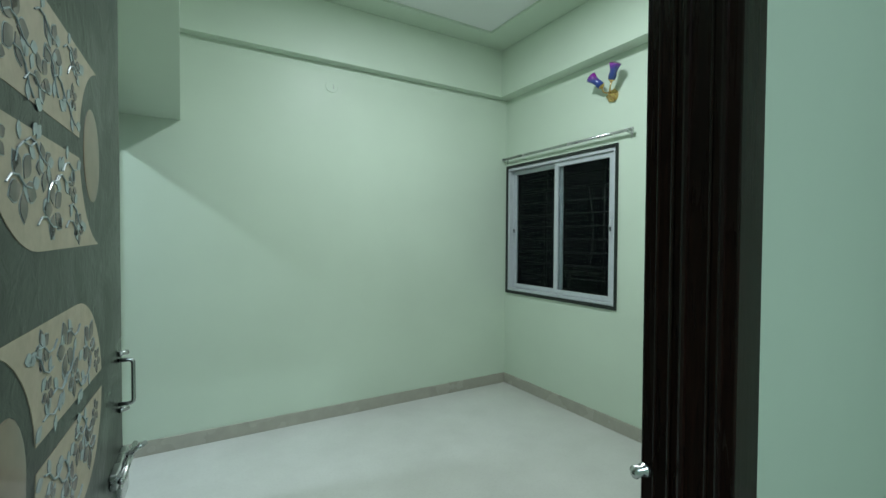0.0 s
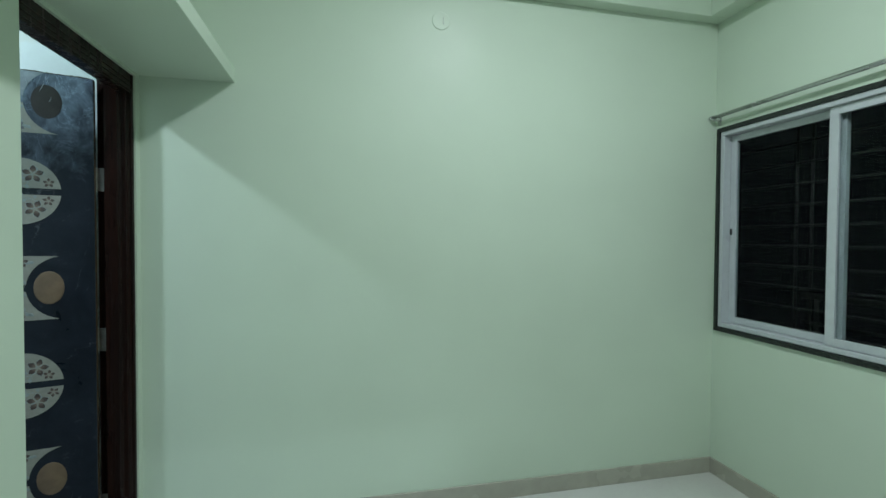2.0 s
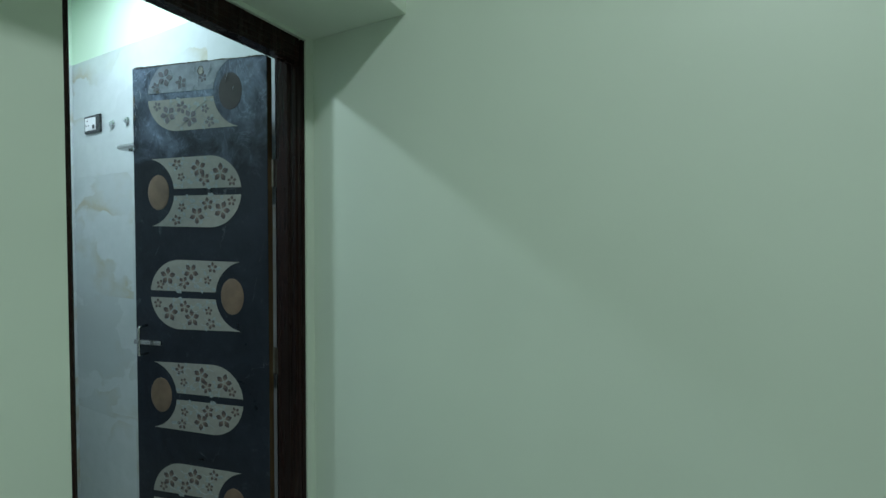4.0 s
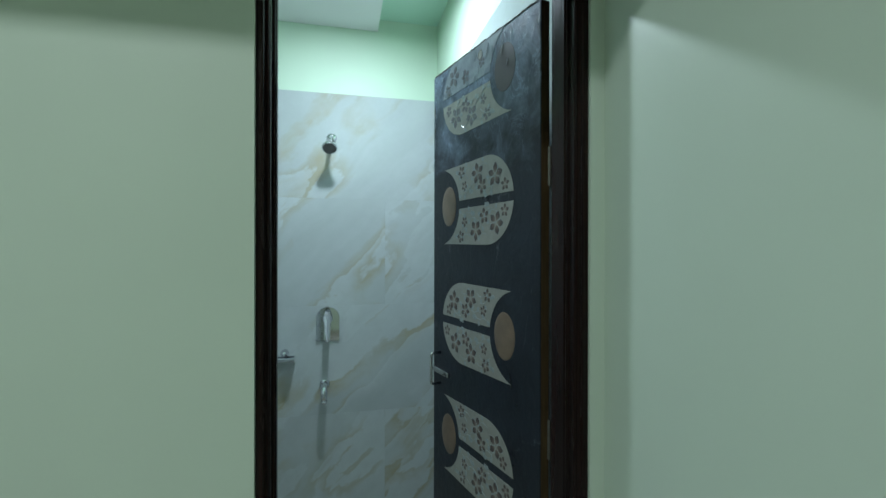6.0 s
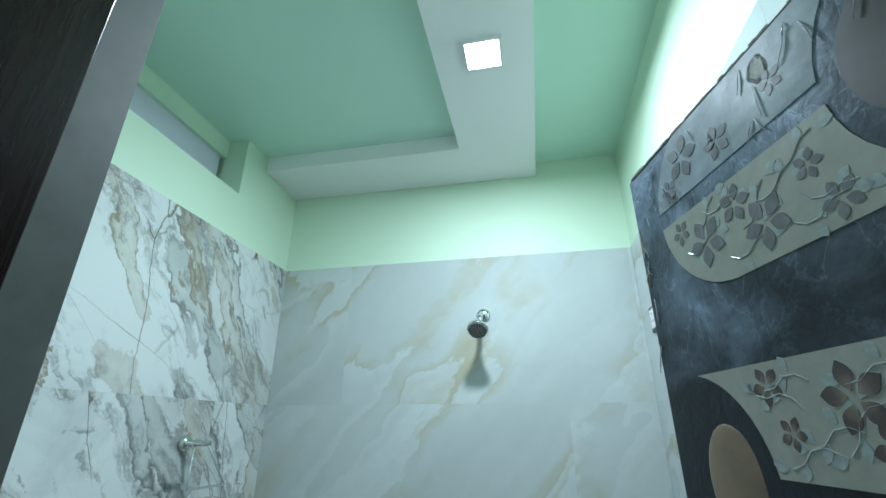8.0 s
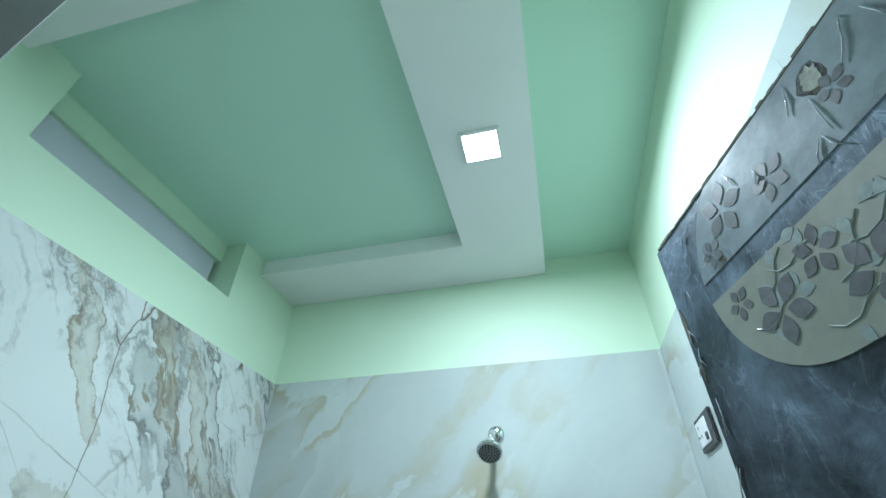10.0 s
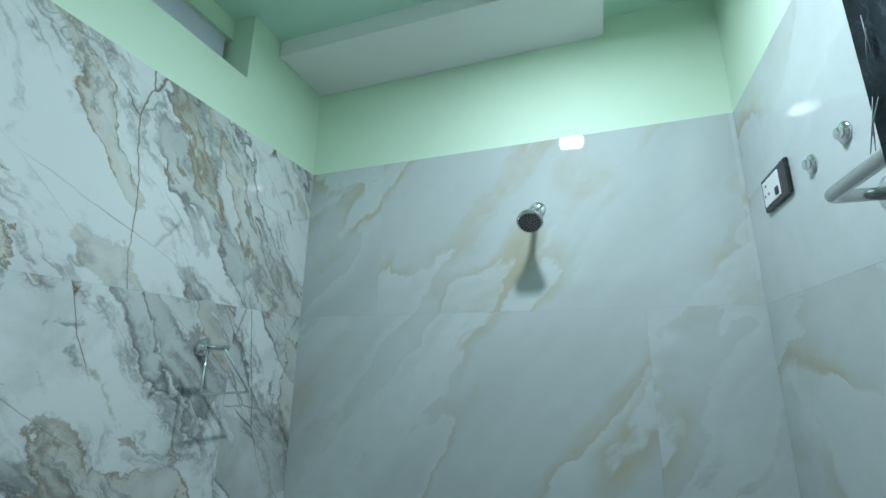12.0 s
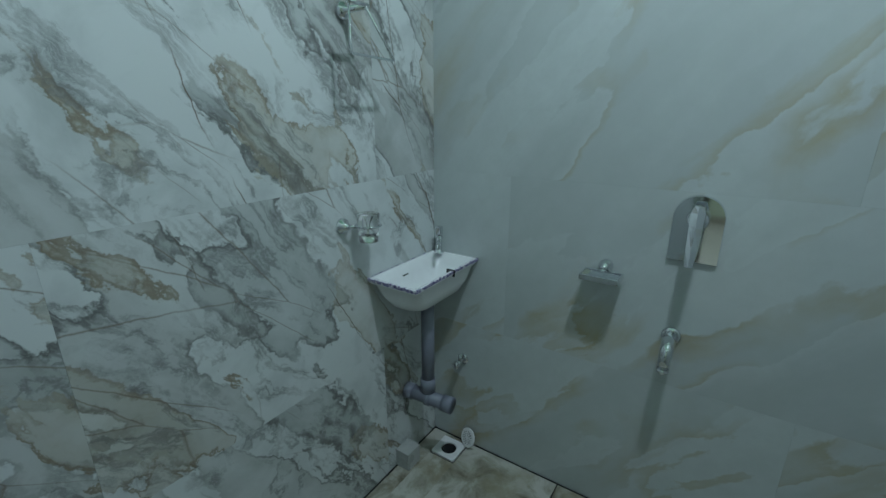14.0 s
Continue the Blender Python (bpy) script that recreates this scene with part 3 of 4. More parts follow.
def blob(cx, cz, rx, rz, seed, steps=14):
    rng = random.Random(seed)
    return [(cx + rx * (0.7 + 0.45 * rng.random()) * math.cos(2 * math.pi * k / steps), cz + rz * (0.7 + 0.45 * rng.random()) * math.sin(2 * math.pi * k / steps)) for k in range(steps)]


# torn film and bared board near the top of the leaf; x runs from the hinge, z is under the top edge
for k, (x, dz, rx, rz) in enumerate(((0.28, 0.033, 0.016, 0.019), (0.375, 0.072, 0.007, 0.012), (0.475, 0.098, 0.009, 0.008), (0.587, 0.128, 0.004, 0.028), (0.586, 0.190, 0.004, 0.012))):
    part("torn_patch", add_plate(bmesh.new(), blob(x, 2.061 - dz, rx, rz, k), 0.0, 0.0008), TORN, leaf_1, "torn patch of bare board", local=True)
part("bare_board", add_plate(bmesh.new(), blob(0.279, 2.061 - 0.032, 0.0115, 0.0135, 31, 22), 0.0, 0.0011), BOARD, leaf_1, "pale bared board", local=True)
rng = random.Random(11)
for k in range(26):
    x = 0.588 - 0.02 * rng.random() if k < 9 else rng.uniform(0.12, 0.58)
    dz = rng.uniform(0.13, 0.30) if k < 9 else rng.uniform(0.004, 0.10)
    ln = rng.uniform(0.012, 0.045)
    a = rng.uniform(-0.6, 0.6)
    p0, p1 = (x, 0.0015, 2.061 - dz), (x + ln * math.sin(a), 0.002, 2.061 - dz - ln * math.cos(a))
    mid = ((p0[0] + p1[0]) / 2 + rng.uniform(-0.004, 0.004), 0.0022, (p0[2] + p1[2]) / 2)
    part("film_wrinkle", tube([p0, mid, p1], [0.0003, 0.0007, 0.0003], 6), FILM_SCRAP, leaf_1, "", smooth=True, local=True)
bm = bmesh.new()
for k in range(60):
    x = 0.01 + 0.575 * k / 60
    add_box(bm, x, x + 0.0101, -0.020, 0.0012, 2.0602, 2.0615 + 0.0035 * rng.random())
part("ragged_top_edge", bm, TORN, leaf_1, "ragged bare top edge", local=True)
bm = tube(round_corner([(0.540, 0.0, 1.06), (0.540, 0.038, 1.06), (0.540, 0.038, 0.95), (0.540, 0.0, 0.95)], 0.01), 0.005)
part("pull_handle", bm, STEEL, leaf_1, "bent steel pull handle", smooth=True, local=True)
part("tower_bolt", boxes((0.47, 0.596, 0.0, 0.010, 0.985, 1.003), bevel=0.002), STEEL, leaf_1, "steel tower bolt", local=True)

# entry door
door_2 = thing("door_2", (0.68, -2.91, 0.0), "dark olive floral-printed bedroom door standing open", "door", "", "structure")
for x0, x1, out in ((1.075, 1.146, -1), (0.195, 0.255, 1)):
    bm = boxes((x0, x1, -2.993, -2.845, 0, 2.12), bevel=0.003)
    face = x0 if out < 0 else x1
    for y, r in ((-2.970, 0.005), (-2.953, 0.003), (-2.915, 0.006), (-2.895, 0.004), (-2.870, 0.003)):
        add_tube(bm, [(face, y, 0), (face, y, 2.12)], r, 8)
    part("frame_post", bm, WOOD, door_2)
part("frame_head", boxes((0.255, 1.075, -2.993, -2.845, 2.06, 2.12), bevel=0.003), WOOD, door_2)
leaf_2 = door_leaf(door_2, pose(0.252, -2.910, 0.012, 0, 0, 87.2), 0.745, 2.03, 0.035, LEAF_ENTRY, (1.865, 1.495, 1.125, 0.755, 0.385), True, -1, 1.12, 8, 0.43)
bm = tube(round_corner([(0.70, 0.0, 1.115), (0.70, -0.026, 1.115), (0.70, -0.026, 1.025), (0.70, 0.0, 1.025)], 0.008), 0.004)
part("pull_handle", bm, STEEL, leaf_2, "bent steel pull handle", smooth=True, local=True)
for z in (1.128, 1.012):
    part("handle_stud", tube([(0.70, -0.002, z), (0.715, -0.014, z)], 0.005), STEEL, leaf_2, "steel stud", smooth=True, local=True)
part("tower_bolt", boxes((0.60, 0.735, -0.012, 0.0, 0.895, 0.925), bevel=0.002), STEEL, leaf_2, "black and steel tower bolt", local=True)
part("bolt_rod", tube([(0.60, -0.018, 0.91), (0.775, -0.018, 0.91)], 0.006), STEEL, leaf_2, "steel bolt rod", smooth=True, local=True)
part("bolt_knob", tube([(0.72, -0.012, 0.91), (0.72, -0.045, 0.93)], 0.005), STEEL, leaf_2, "", smooth=True, local=True)
part("lock_box", boxes((0.66, 0.752, -0.010, 0.02, 0.83, 0.87), bevel=0.003), STEEL, leaf_2, "steel lock box", local=True)
part("strike_knob", lathe((1.075, -2.860, 0.99), (-1, 0.2, 0), ((0, 0.012), (0.012, 0.012), (0.016, 0.008), (0.03, 0.011), (0.036, 0.0))), STEEL, door_2, "steel strike knob", smooth=True)

# balcony door
door_3 = thing("door_3", (XE, -2.42, 0.0), "dark wooden frame of the open balcony door", "door", "", "structure")
for y0, y1 in ((-2.035, -1.969), (-2.798, -2.732)):
    bm = bmesh.new()
    moulded_post(bm, XE - 0.012, XE + 0.09, y0, y1, 0.0, 2.072, -1, "y")
    part("frame_post", bm, WOOD, door_3)
bm = bmesh.new()
moulded_post(bm, XE - 0.012, XE + 0.09, -2.732, -2.035, 2.006, 2.072, -1, "z")
part("frame_head", bm, WOOD, door_3)
part("catch_plate", boxes((XE - 0.017, XE - 0.010, -2.030, -1.993, 1.615, 1.665), bevel=0.001), STEEL, door_3, "pale steel catch plate")
part("bolt_socket", lathe((XE - 0.012, -2.01, 1.0), (-1, 0, 0), ((0, 0.018), (0.006, 0.018), (0.010, 0.008), (0.03, 0.008), (0.032, 0.0))), STEEL, door_3, "steel bolt socket", smooth=True)

# ---- window ----
window_1 = thing("window_1", (XE, -0.66, 0.87), "white aluminium sliding window in a black granite surround", "window", "", "structure")
for b in ((-1.263, -0.019, 0.870, 0.896), (-1.263, -0.019, 2.046, 2.070), (-0.042, -0.019, 0.896, 2.046), (-1.263, -1.243, 0.896, 2.046)):
    part("granite_surround", boxes((XE - 0.014, XE + 0.12, *b), bevel=0.002), GRANITE, window_1, "black granite strip")
for b in ((-1.242, -0.043, 0.897, 0.922), (-1.242, -0.043, 2.020, 2.045), (-0.068, -0.043, 0.922, 2.020), (-1.242, -1.220, 0.922, 2.020)):
    part("outer_frame", boxes((XE - 0.006, XE + 0.075, *b), bevel=0.003), ALU, window_1)


def sash(y0, y1, x, w):
    s = part("sash", boxes((x, x + 0.024, y0, y0 + w, 0.924, 2.018), (x, x + 0.024, y1 - w, y1, 0.924, 2.018), (x, x + 0.024, y0 + w, y1 - w, 0.924, 0.960),
                           (x, x + 0.024, y0 + w, y1 - w, 1.982, 2.018), bevel=0.002), ALU, window_1)
    pane = part("pane", boxes((x + 0.009, x + 0.014, y0 + w, y1 - w, 0.96, 1.982)), GLASS, s, "dark window glass")
    pane.visible_shadow = False
    return s


left, right = sash(-0.68, -0.070, XE + 0.042, 0.036), sash(-1.218, -0.628, XE + 0.010, 0.040)
for s, y, x in ((left, -0.088, XE + 0.040), (right, -1.198, XE + 0.008)):
    part("latch", boxes((x - 0.006, x, y - 0.010, y + 0.010, 1.40, 1.53), bevel=0.002), ALU, s, "white latch")
    part("latch_tongue", boxes((x - 0.011, x - 0.005, y - 0.006, y + 0.006, 1.44, 1.475), bevel=0.001), PLASTIC_BLACK, s, "black latch tongue")

grill = thing("window_grill", (3.29, -0.66, 0.87), "grey iron security grill outside the window", "grill")
for k in range(10):
    part("rail", tube([(3.29, -1.30, 0.93 + 0.112 * k), (3.29, 0.0, 0.93 + 0.112 * k)], 0.006, 8), IRON, grill, smooth=True)
for y in (-0.32, -0.40, -0.97, -1.05):
    part("upright", tube([(3.296, y, 0.85), (3.296, y, 2.08)], 0.007, 8), IRON, grill, smooth=True)
for y in (-0.32, -1.05):
    for z in (0.862, 2.074):
        part("bracket", tube([(3.195, y, z), (3.296, y, z)], 0.007, 8), IRON, grill, smooth=True)
for k, y in enumerate((-0.56, -0.80)):
    part("scroll", tube([(3.30, y + 0.06 * math.sin(math.pi * j / 10) * (1 - 2 * k), 1.05 + 0.08 * j) for j in range(11)], 0.006, 8), IRON, grill, smooth=True)

rod = thing("curtain_rod", (3.033, -0.7, 2.13), "brushed steel curtain rod above the window", "curtain rod")
part("rod", tube([(3.033, -0.01, 2.133), (3.033, -1.395, 2.133)], 0.011, 14), STEEL, rod, smooth=True)
for y in (-0.03, -1.37):
    part("finial", lathe((3.033, y + (0.01 if y > -1 else -0.02), 2.133), (0, 1 if y > -1 else -1, 0), ((0, 0.013), (0.014, 0.013), (0.016, 0.0))), STEEL, rod, smooth=True)
    part("bracket", boxes((3.022, XE, y - 0.004, y + 0.004, 2.112, 2.124), (XE - 0.004, XE - 0.0005, y - 0.010, y + 0.010, 2.085, 2.145), bevel=0.001), STEEL, rod)

railing = thing("balcony_railing", (4.27, -1.6, 0.10), "dark iron balcony railing", "railing")
for z in (0.42, 0.61, 0.80, 1.0):
    part("rail", tube([(4.27, -3.6, z), (4.27, 0.4, z)], 0.012 if z < 1 else 0.022, 10), IRON, railing, smooth=True)
for k in range(5):
    part("post", tube([(4.27, -3.5 + 0.95 * k, 0.10), (4.27, -3.5 + 0.95 * k, 1.0)], 0.014, 10), IRON, railing, smooth=True)
for k, (y, z, x, r) in enumerate(((6.5, -3.0, 40, 0.09), (4.2, -4.2, 42, 0.10), (2.4, -1.5, 45, 0.05), (-6.0, -1.2, 50, 0.10), (-8.2, -1.3, 50, 0.10), (2.0, -3.4, 44, 0.05))):
    bm = bmesh.new()
    bmesh.ops.create_icosphere(bm, subdivisions=1, radius=r, matrix=Matrix.Translation((x + 15, y * 2, z)))
    tagged(new("distant_lamp", mesh_of("distant_lamp", bm, FAR_LIGHT)), "tiny far street light in the night", "street light", "far lights", "structure")


# ---- bedroom things ----
def shade_material(name, low, mid, high):
    n = Nodes(name)
    z = n.add("ShaderNodeSeparateXYZ", {0: n.add("ShaderNodeTexCoord", out=0)}, out=2)
    col = n.ramp(n.math("ADD", z, n.math("MULTIPLY", n.noise(n.local(), 40.0, 3.0), 0.15)), (0.25, low), (0.55, mid), (0.85, high))
    return n.surface(colour=col, rough=0.12, coat=0.6, transmission=0.25)


SHADE = shade_material("violet_blue_glass", (0.03, 0.07, 0.28), (0.06, 0.08, 0.36), (0.36, 0.03, 0.42))

sconce = thing("wall_sconce", (XE, -1.210, 2.42), "gilt two-arm wall sconce with violet glass shades", "wall lamp")
part("backplate", lathe((XE - 0.0005, -1.210, 2.415), (-1, 0, 0), ((0, 0.044), (0.010, 0.044), (0.016, 0.036), (0.026, 0.030), (0.032, 0.016), (0.044, 0.014), (0.050, 0.0))), BRASS, sconce, smooth=True)
for k in range(6):
    a = 2 * math.pi * k / 6
    part("scroll", lathe((XE - 0.014, -1.210 + 0.036 * math.cos(a), 2.415 + 0.036 * math.sin(a)), (-1, 0, 0), ((0, 0.011), (0.006, 0.011), (0.012, 0.0))), BRASS, sconce, smooth=True)
for base, tip in (((3.012, -1.160, 2.485), (2.977, -1.090, 2.565)), ((2.992, -1.260, 2.50), (2.957, -1.320, 2.60))):
    b, t = Vector(base), Vector(tip)
    ax = (t - b).normalized()
    part("arm", tube(round_corner([(XE - 0.03, -1.210, 2.43), (XE - 0.075, (-1.210 + base[1]) / 2, 2.43), tuple(b)], 0.02), 0.005), BRASS, sconce, smooth=True)
    part("cup", lathe(b - ax * 0.012, ax, ((0, 0.012), (0.008, 0.022), (0.022, 0.024), (0.028, 0.020))), BRASS, sconce, smooth=True)
    part("shade", lathe(b, ax, ((0, 0.016), (0.004, 0.026), (0.03, 0.028), (0.05, 0.024), (0.075, 0.029), (0.108, 0.042), (0.112, 0.041), (0.108, 0.039), (0.07, 0.024), (0.02, 0.022))), SHADE, sconce, "violet to blue ribbed glass shade", smooth=True)
    part("bead", lathe(b - ax * 0.03, ax, ((0, 0.0), (0.005, 0.008), (0.012, 0.008), (0.017, 0.0)), 12), CLEAR, sconce, smooth=True)

bed_switch = thing("switch_board", (XE, -1.66, 1.54), "white plastic switch and socket plate on the wall", "switch")
part("plate", boxes((XE - 0.009, XE - 0.0005, -1.739, -1.579, 1.496, 1.593), bevel=0.004), PLASTIC, bed_switch)
part("module", boxes((XE - 0.015, XE - 0.011, -1.727, -1.591, 1.508, 1.581), bevel=0.002), PLASTIC, bed_switch)
part("rocker", boxes((XE - 0.020, XE - 0.014, -1.722, -1.662, 1.518, 1.555), bevel=0.003), PLASTIC, bed_switch)
for y, z in ((-1.622, 1.560), (-1.612, 1.535), (-1.634, 1.535)):
    part("socket_hole", tube([(XE - 0.0156, y, z), (XE - 0.012, y, z)], 0.004, 10), PLASTIC_BLACK, bed_switch)

socket = thing("ceiling_rose_plate", (1.385, 0.0, 2.529), "white round fan point plate on the wall", "socket")
part("plate", lathe((1.385, -0.0005, 2.529), (0, -1, 0), ((0, 0.046), (0.003, 0.046), (0.0045, 0.044), (0.005, 0.0)), 32), GREEN, socket)
for dz in (-0.014, 0.0, 0.014):
    part("hole", tube([(1.397, -0.0056, 2.529 + dz), (1.397, -0.003, 2.529 + dz)], 0.0028, 8), PLASTIC_BLACK, socket)


def panel_light(name, x, y, z, size, label):
    lamp = thing(name, (x, y, z), label, "ceiling light")
    h = size / 2
    part("frame", boxes((x - h, x + h, y - h, y - h + 0.008, z - 0.012, z), (x - h, x + h, y + h - 0.008, y + h, z - 0.012, z),
                        (x - h, x - h + 0.008, y - h + 0.008, y + h - 0.008, z - 0.012, z), (x + h - 0.008, x + h, y - h + 0.008, y + h - 0.008, z - 0.012, z)), PLASTIC, lamp)
    part("diffuser", boxes((x - h + 0.008, x + h - 0.008, y - h + 0.008, y + h - 0.008, z - 0.010, z - 0.002)), DIFFUSER, lamp, "glowing white diffuser")


panel_light("panel_light", *LAMP_BATH, ZD, 0.122, "square white LED panel light, lit, on the plaster border")
panel_light("panel_light", *LAMP_BED, ZC + 0.02, 0.20, "square white LED panel light, lit, in the ceiling")
panel_light("panel_light", *LAMP_HALL, ZC, 0.18, "square white LED panel light, lit, in the hall ceiling")

# ---- bathroom things ----
basin = thing("wash_basin", (-1.595, -1.5, 0.6), "small white ceramic wash basin in the tiled corner", "basin")
BX0, BX1, BY0, BY1, BTOP = BW + 0.002, -1.375, BS + 0.002, -1.388, 0.775


def rounded(cx, cy, hx, hy, r, n=6):
    pts = []
    for sx, sy, a0 in ((1, 1, 0), (-1, 1, 90), (-1, -1, 180), (1, -1, 270)):
        for k in range(n + 1):
            a = radians(a0 + 90 * k / n)
            pts.append((cx + sx * (hx - r) + r * math.cos(a), cy + sy * (hy - r) + r * math.sin(a)))
    return pts


cx, cy, hx, hy = (BX0 + BX1) / 2, (BY0 + BY1) / 2, (BX1 - BX0) / 2, (BY1 - BY0) / 2
loops = [(0.36, 0.30, 0.672, 0.02, 0.0), (0.58, 0.54, 0.678, 0.05, 0.0), (0.75, 0.76, 0.697, 0.06, 0.0), (0.87, 0.89, 0.735, 0.05, 0.0), (0.93, 0.94, 0.782, 0.03, 0.0), (0.995, 0.99, 0.788, 0.012, 0.0),
         (1.0, 1.0, 0.792, 0.012, 0.0), (1.0, 1.0, 0.802, 0.012, 0.0), (0.985, 0.975, 0.805, 0.012, 0.0), (0.945, 0.91, 0.805, 0.02, 0.0), (0.92, 0.86, 0.800, 0.03, 0.006), (0.84, 0.76, 0.765, 0.04, 0.01),
         (0.64, 0.56, 0.712, 0.05, 0.012), (0.22, 0.20, 0.688, 0.01, 0.012)]
bm = bmesh.new()
rings = [[bm.verts.new((x, y, z - 0.030)) for x, y in rounded(cx, cy + dy, hx * fx, hy * fy, min(r, hy * fy * 0.9))] for fx, fy, z, r, dy in loops]
for a, b in zip(rings, rings[1:]):
    for i in range(len(a)):
        j = (i + 1) % len(a)
        bm.faces.new((a[i], a[j], b[j], b[i]))
bm.faces.new(rings[0][::-1])
bm.faces.new(rings[-1])
part("bowl", bm, CERAMIC, basin, smooth=True)
part("waste", lathe((cx, cy + 0.012, 0.6585), (0, 0, 1), ((0, 0.024), (0.003, 0.024), (0.004, 0.016), (0.0045, 0.0))), CHROME, basin, smooth=True)
part("overflow_slot", boxes((cx + 0.02, cx + 0.05, cy - hy * 0.70, cy - hy * 0.66, 0.740, 0.744), bevel=0.001), PLASTIC_BLACK, basin)
rng = random.Random(4)
for x0, x1, y0, y1 in ((BX0, BX1, BY1 - 0.004, BY1 + 0.0015), (BX1 - 0.004, BX1 + 0.0015, BY0, BY1 - 0.004), (BX0, BX1 - 0.02, BY0, BY0 + 0.005)):
    bm = bmesh.new()
    steps = 26
    for k in range(steps):
        ax, bx = (x0 + (x1 - x0) * k / steps, x0 + (x1 - x0) * (k + 1) / steps) if x1 - x0 > y1 - y0 else (x0, x1)
        ay, by = (y0, y1) if x1 - x0 > y1 - y0 else (y0 + (y1 - y0) * k / steps, y0 + (y1 - y0) * (k + 1) / steps)
        add_box(bm, ax, bx, ay, by, 0.763 + 0.003 * rng.random(), 0.7735 + 0.003 * rng.random())
    part("edge_tape", bm, TAPE, basin, "torn violet printed edge tape")
part("strap", boxes((cx - 0.03, cx - 0.022, BY1 - 0.03, BY1 + 0.003, 0.752, 0.7775), bevel=0.001), PLASTIC_BLACK, basin, "black packing strap")

tap = thing("pillar_tap", (-1.755, -1.555, BTOP), "chrome pillar tap on the basin rim", "tap")
part("body", lathe((-1.755, -1.555, BTOP), (0, 0, 1), ((0, 0.019), (0.006, 0.019), (0.010, 0.013), (0.055, 0.012), (0.062, 0.016), (0.072, 0.016), (0.076, 0.0))), CHROME, tap, smooth=True)
part("spout", tube(round_corner([(-1.755, -1.555, BTOP + 0.045), (-1.700, -1.525, BTOP + 0.05), (-1.690, -1.520, BTOP + 0.022)], 0.012), 0.008), CHROME, tap, smooth=True)
part("lever", boxes((-1.768, -1.742, -1.568, -1.542, BTOP + 0.076, BTOP + 0.112), bevel=0.005), CHROME, tap)

trap = thing("waste_pipe", (-1.595, -1.5, 0.25), "grey PVC waste pipe and tee under the basin", "pipe")
part("stand_pipe", tube([(-1.596, -1.5, 0.640), (-1.592, -1.5, 0.225)], 0.026, 18), PVC, trap, smooth=True)
part("socket_collar", tube([(-1.592, -1.5, 0.290), (-1.592, -1.5, 0.230)], 0.031, 18), PVC, trap, smooth=True)
part("tee", tube([(-1.575, -1.598, 0.207), (-1.60, -1.385, 0.197)], 0.029, 18), PVC, trap, smooth=True)
for a, b in ((0.0, 0.16), (0.45, 0.55), (0.80, 1.0)):
    p0, p1 = Vector((-1.575, -1.598, 0.207)), Vector((-1.60, -1.385, 0.197))
    part("collar", tube([p0.lerp(p1, a), p0.lerp(p1, b)], 0.034, 18), PVC, trap, smooth=True)

valve = thing("angle_valve", (BW, -1.446, 0.300), "chrome angle valve on the tiled wall", "valve")
part("flange", lathe((BW + 0.0005, -1.446, 0.300), (1, 0, 0), ((0, 0.025), (0.004, 0.024), (0.008, 0.014))), CHROME, valve, smooth=True)
part("body", tube([(BW + 0.004, -1.446, 0.300), (BW + 0.055, -1.446, 0.300)], 0.010), CHROME, valve, smooth=True)
part("outlet", tube([(BW + 0.035, -1.446, 0.300), (BW + 0.035, -1.446, 0.335)], 0.008), CHROME, valve, smooth=True)
part("knob", lathe((BW + 0.055, -1.446, 0.300), (1, 0, 0), ((0, 0.012), (0.004, 0.017), (0.016, 0.016), (0.018, 0.0)), 10), CHROME, valve, smooth=True)

tumbler = thing("tumbler_holder", (-1.33, BS, 0.98), "chrome tumbler holder with a clear glass on the wall", "tumbler holder")
part("flange", lathe((-1.275, BS + 0.0005, 0.983), (0, 1, 0), ((0, 0.026), (0.008, 0.025), (0.014, 0.012), (0.03, 0.010))), CHROME, tumbler, smooth=True)
part("ring", tube([(-1.330 + 0.040 * math.cos(2 * math.pi * k / 24), BS + 0.062 + 0.040 * math.sin(2 * math.pi * k / 24), 0.983) for k in range(25)], 0.004, 8), CHROME, tumbler, smooth=True)
part("arm", tube([(-1.275, BS + 0.026, 0.983), (-1.300, BS + 0.045, 0.983)], 0.005), CHROME, tumbler, smooth=True)
glass_cup = thing("tumbler", (-1.330, BS + 0.062, 0.94), "clear glass tumbler in its ring", "tumbler")
part("cup", lathe((-1.330, BS + 0.062, 0.930), (0, 0, 1), ((0, 0.0), (0.001, 0.030), (0.09, 0.037), (0.092, 0.036), (0.09, 0.035), (0.006, 0.027), (0.005, 0.0))), CLEAR, glass_cup, smooth=True)

ring = thing("towel_ring", (-1.330, BS, 1.61), "chrome trapezoid towel ring on the marble tiles", "towel ring")
part("flange", lathe((-1.330, BS + 0.0005, 1.602), (0, 1, 0), ((0, 0.026), (0.010, 0.026), (0.018, 0.020), (0.024, 0.010), (0.10, 0.008))), CHROME, ring, smooth=True)
part("cross_bar", tube([(-1.247, BS + 0.105, 1.602), (-1.320, BS + 0.105, 1.602)], 0.006), CHROME, ring, smooth=True)
loop = [(-1.255, BS + 0.105, 1.602), (-1.253, BS + 0.105, 1.477), (-1.431, BS + 0.105, 1.473), (-1.313, BS + 0.105, 1.602)]
part("loop", tube(round_corner(loop, 0.006), 0.0036, 10), CHROME, ring, smooth=True)

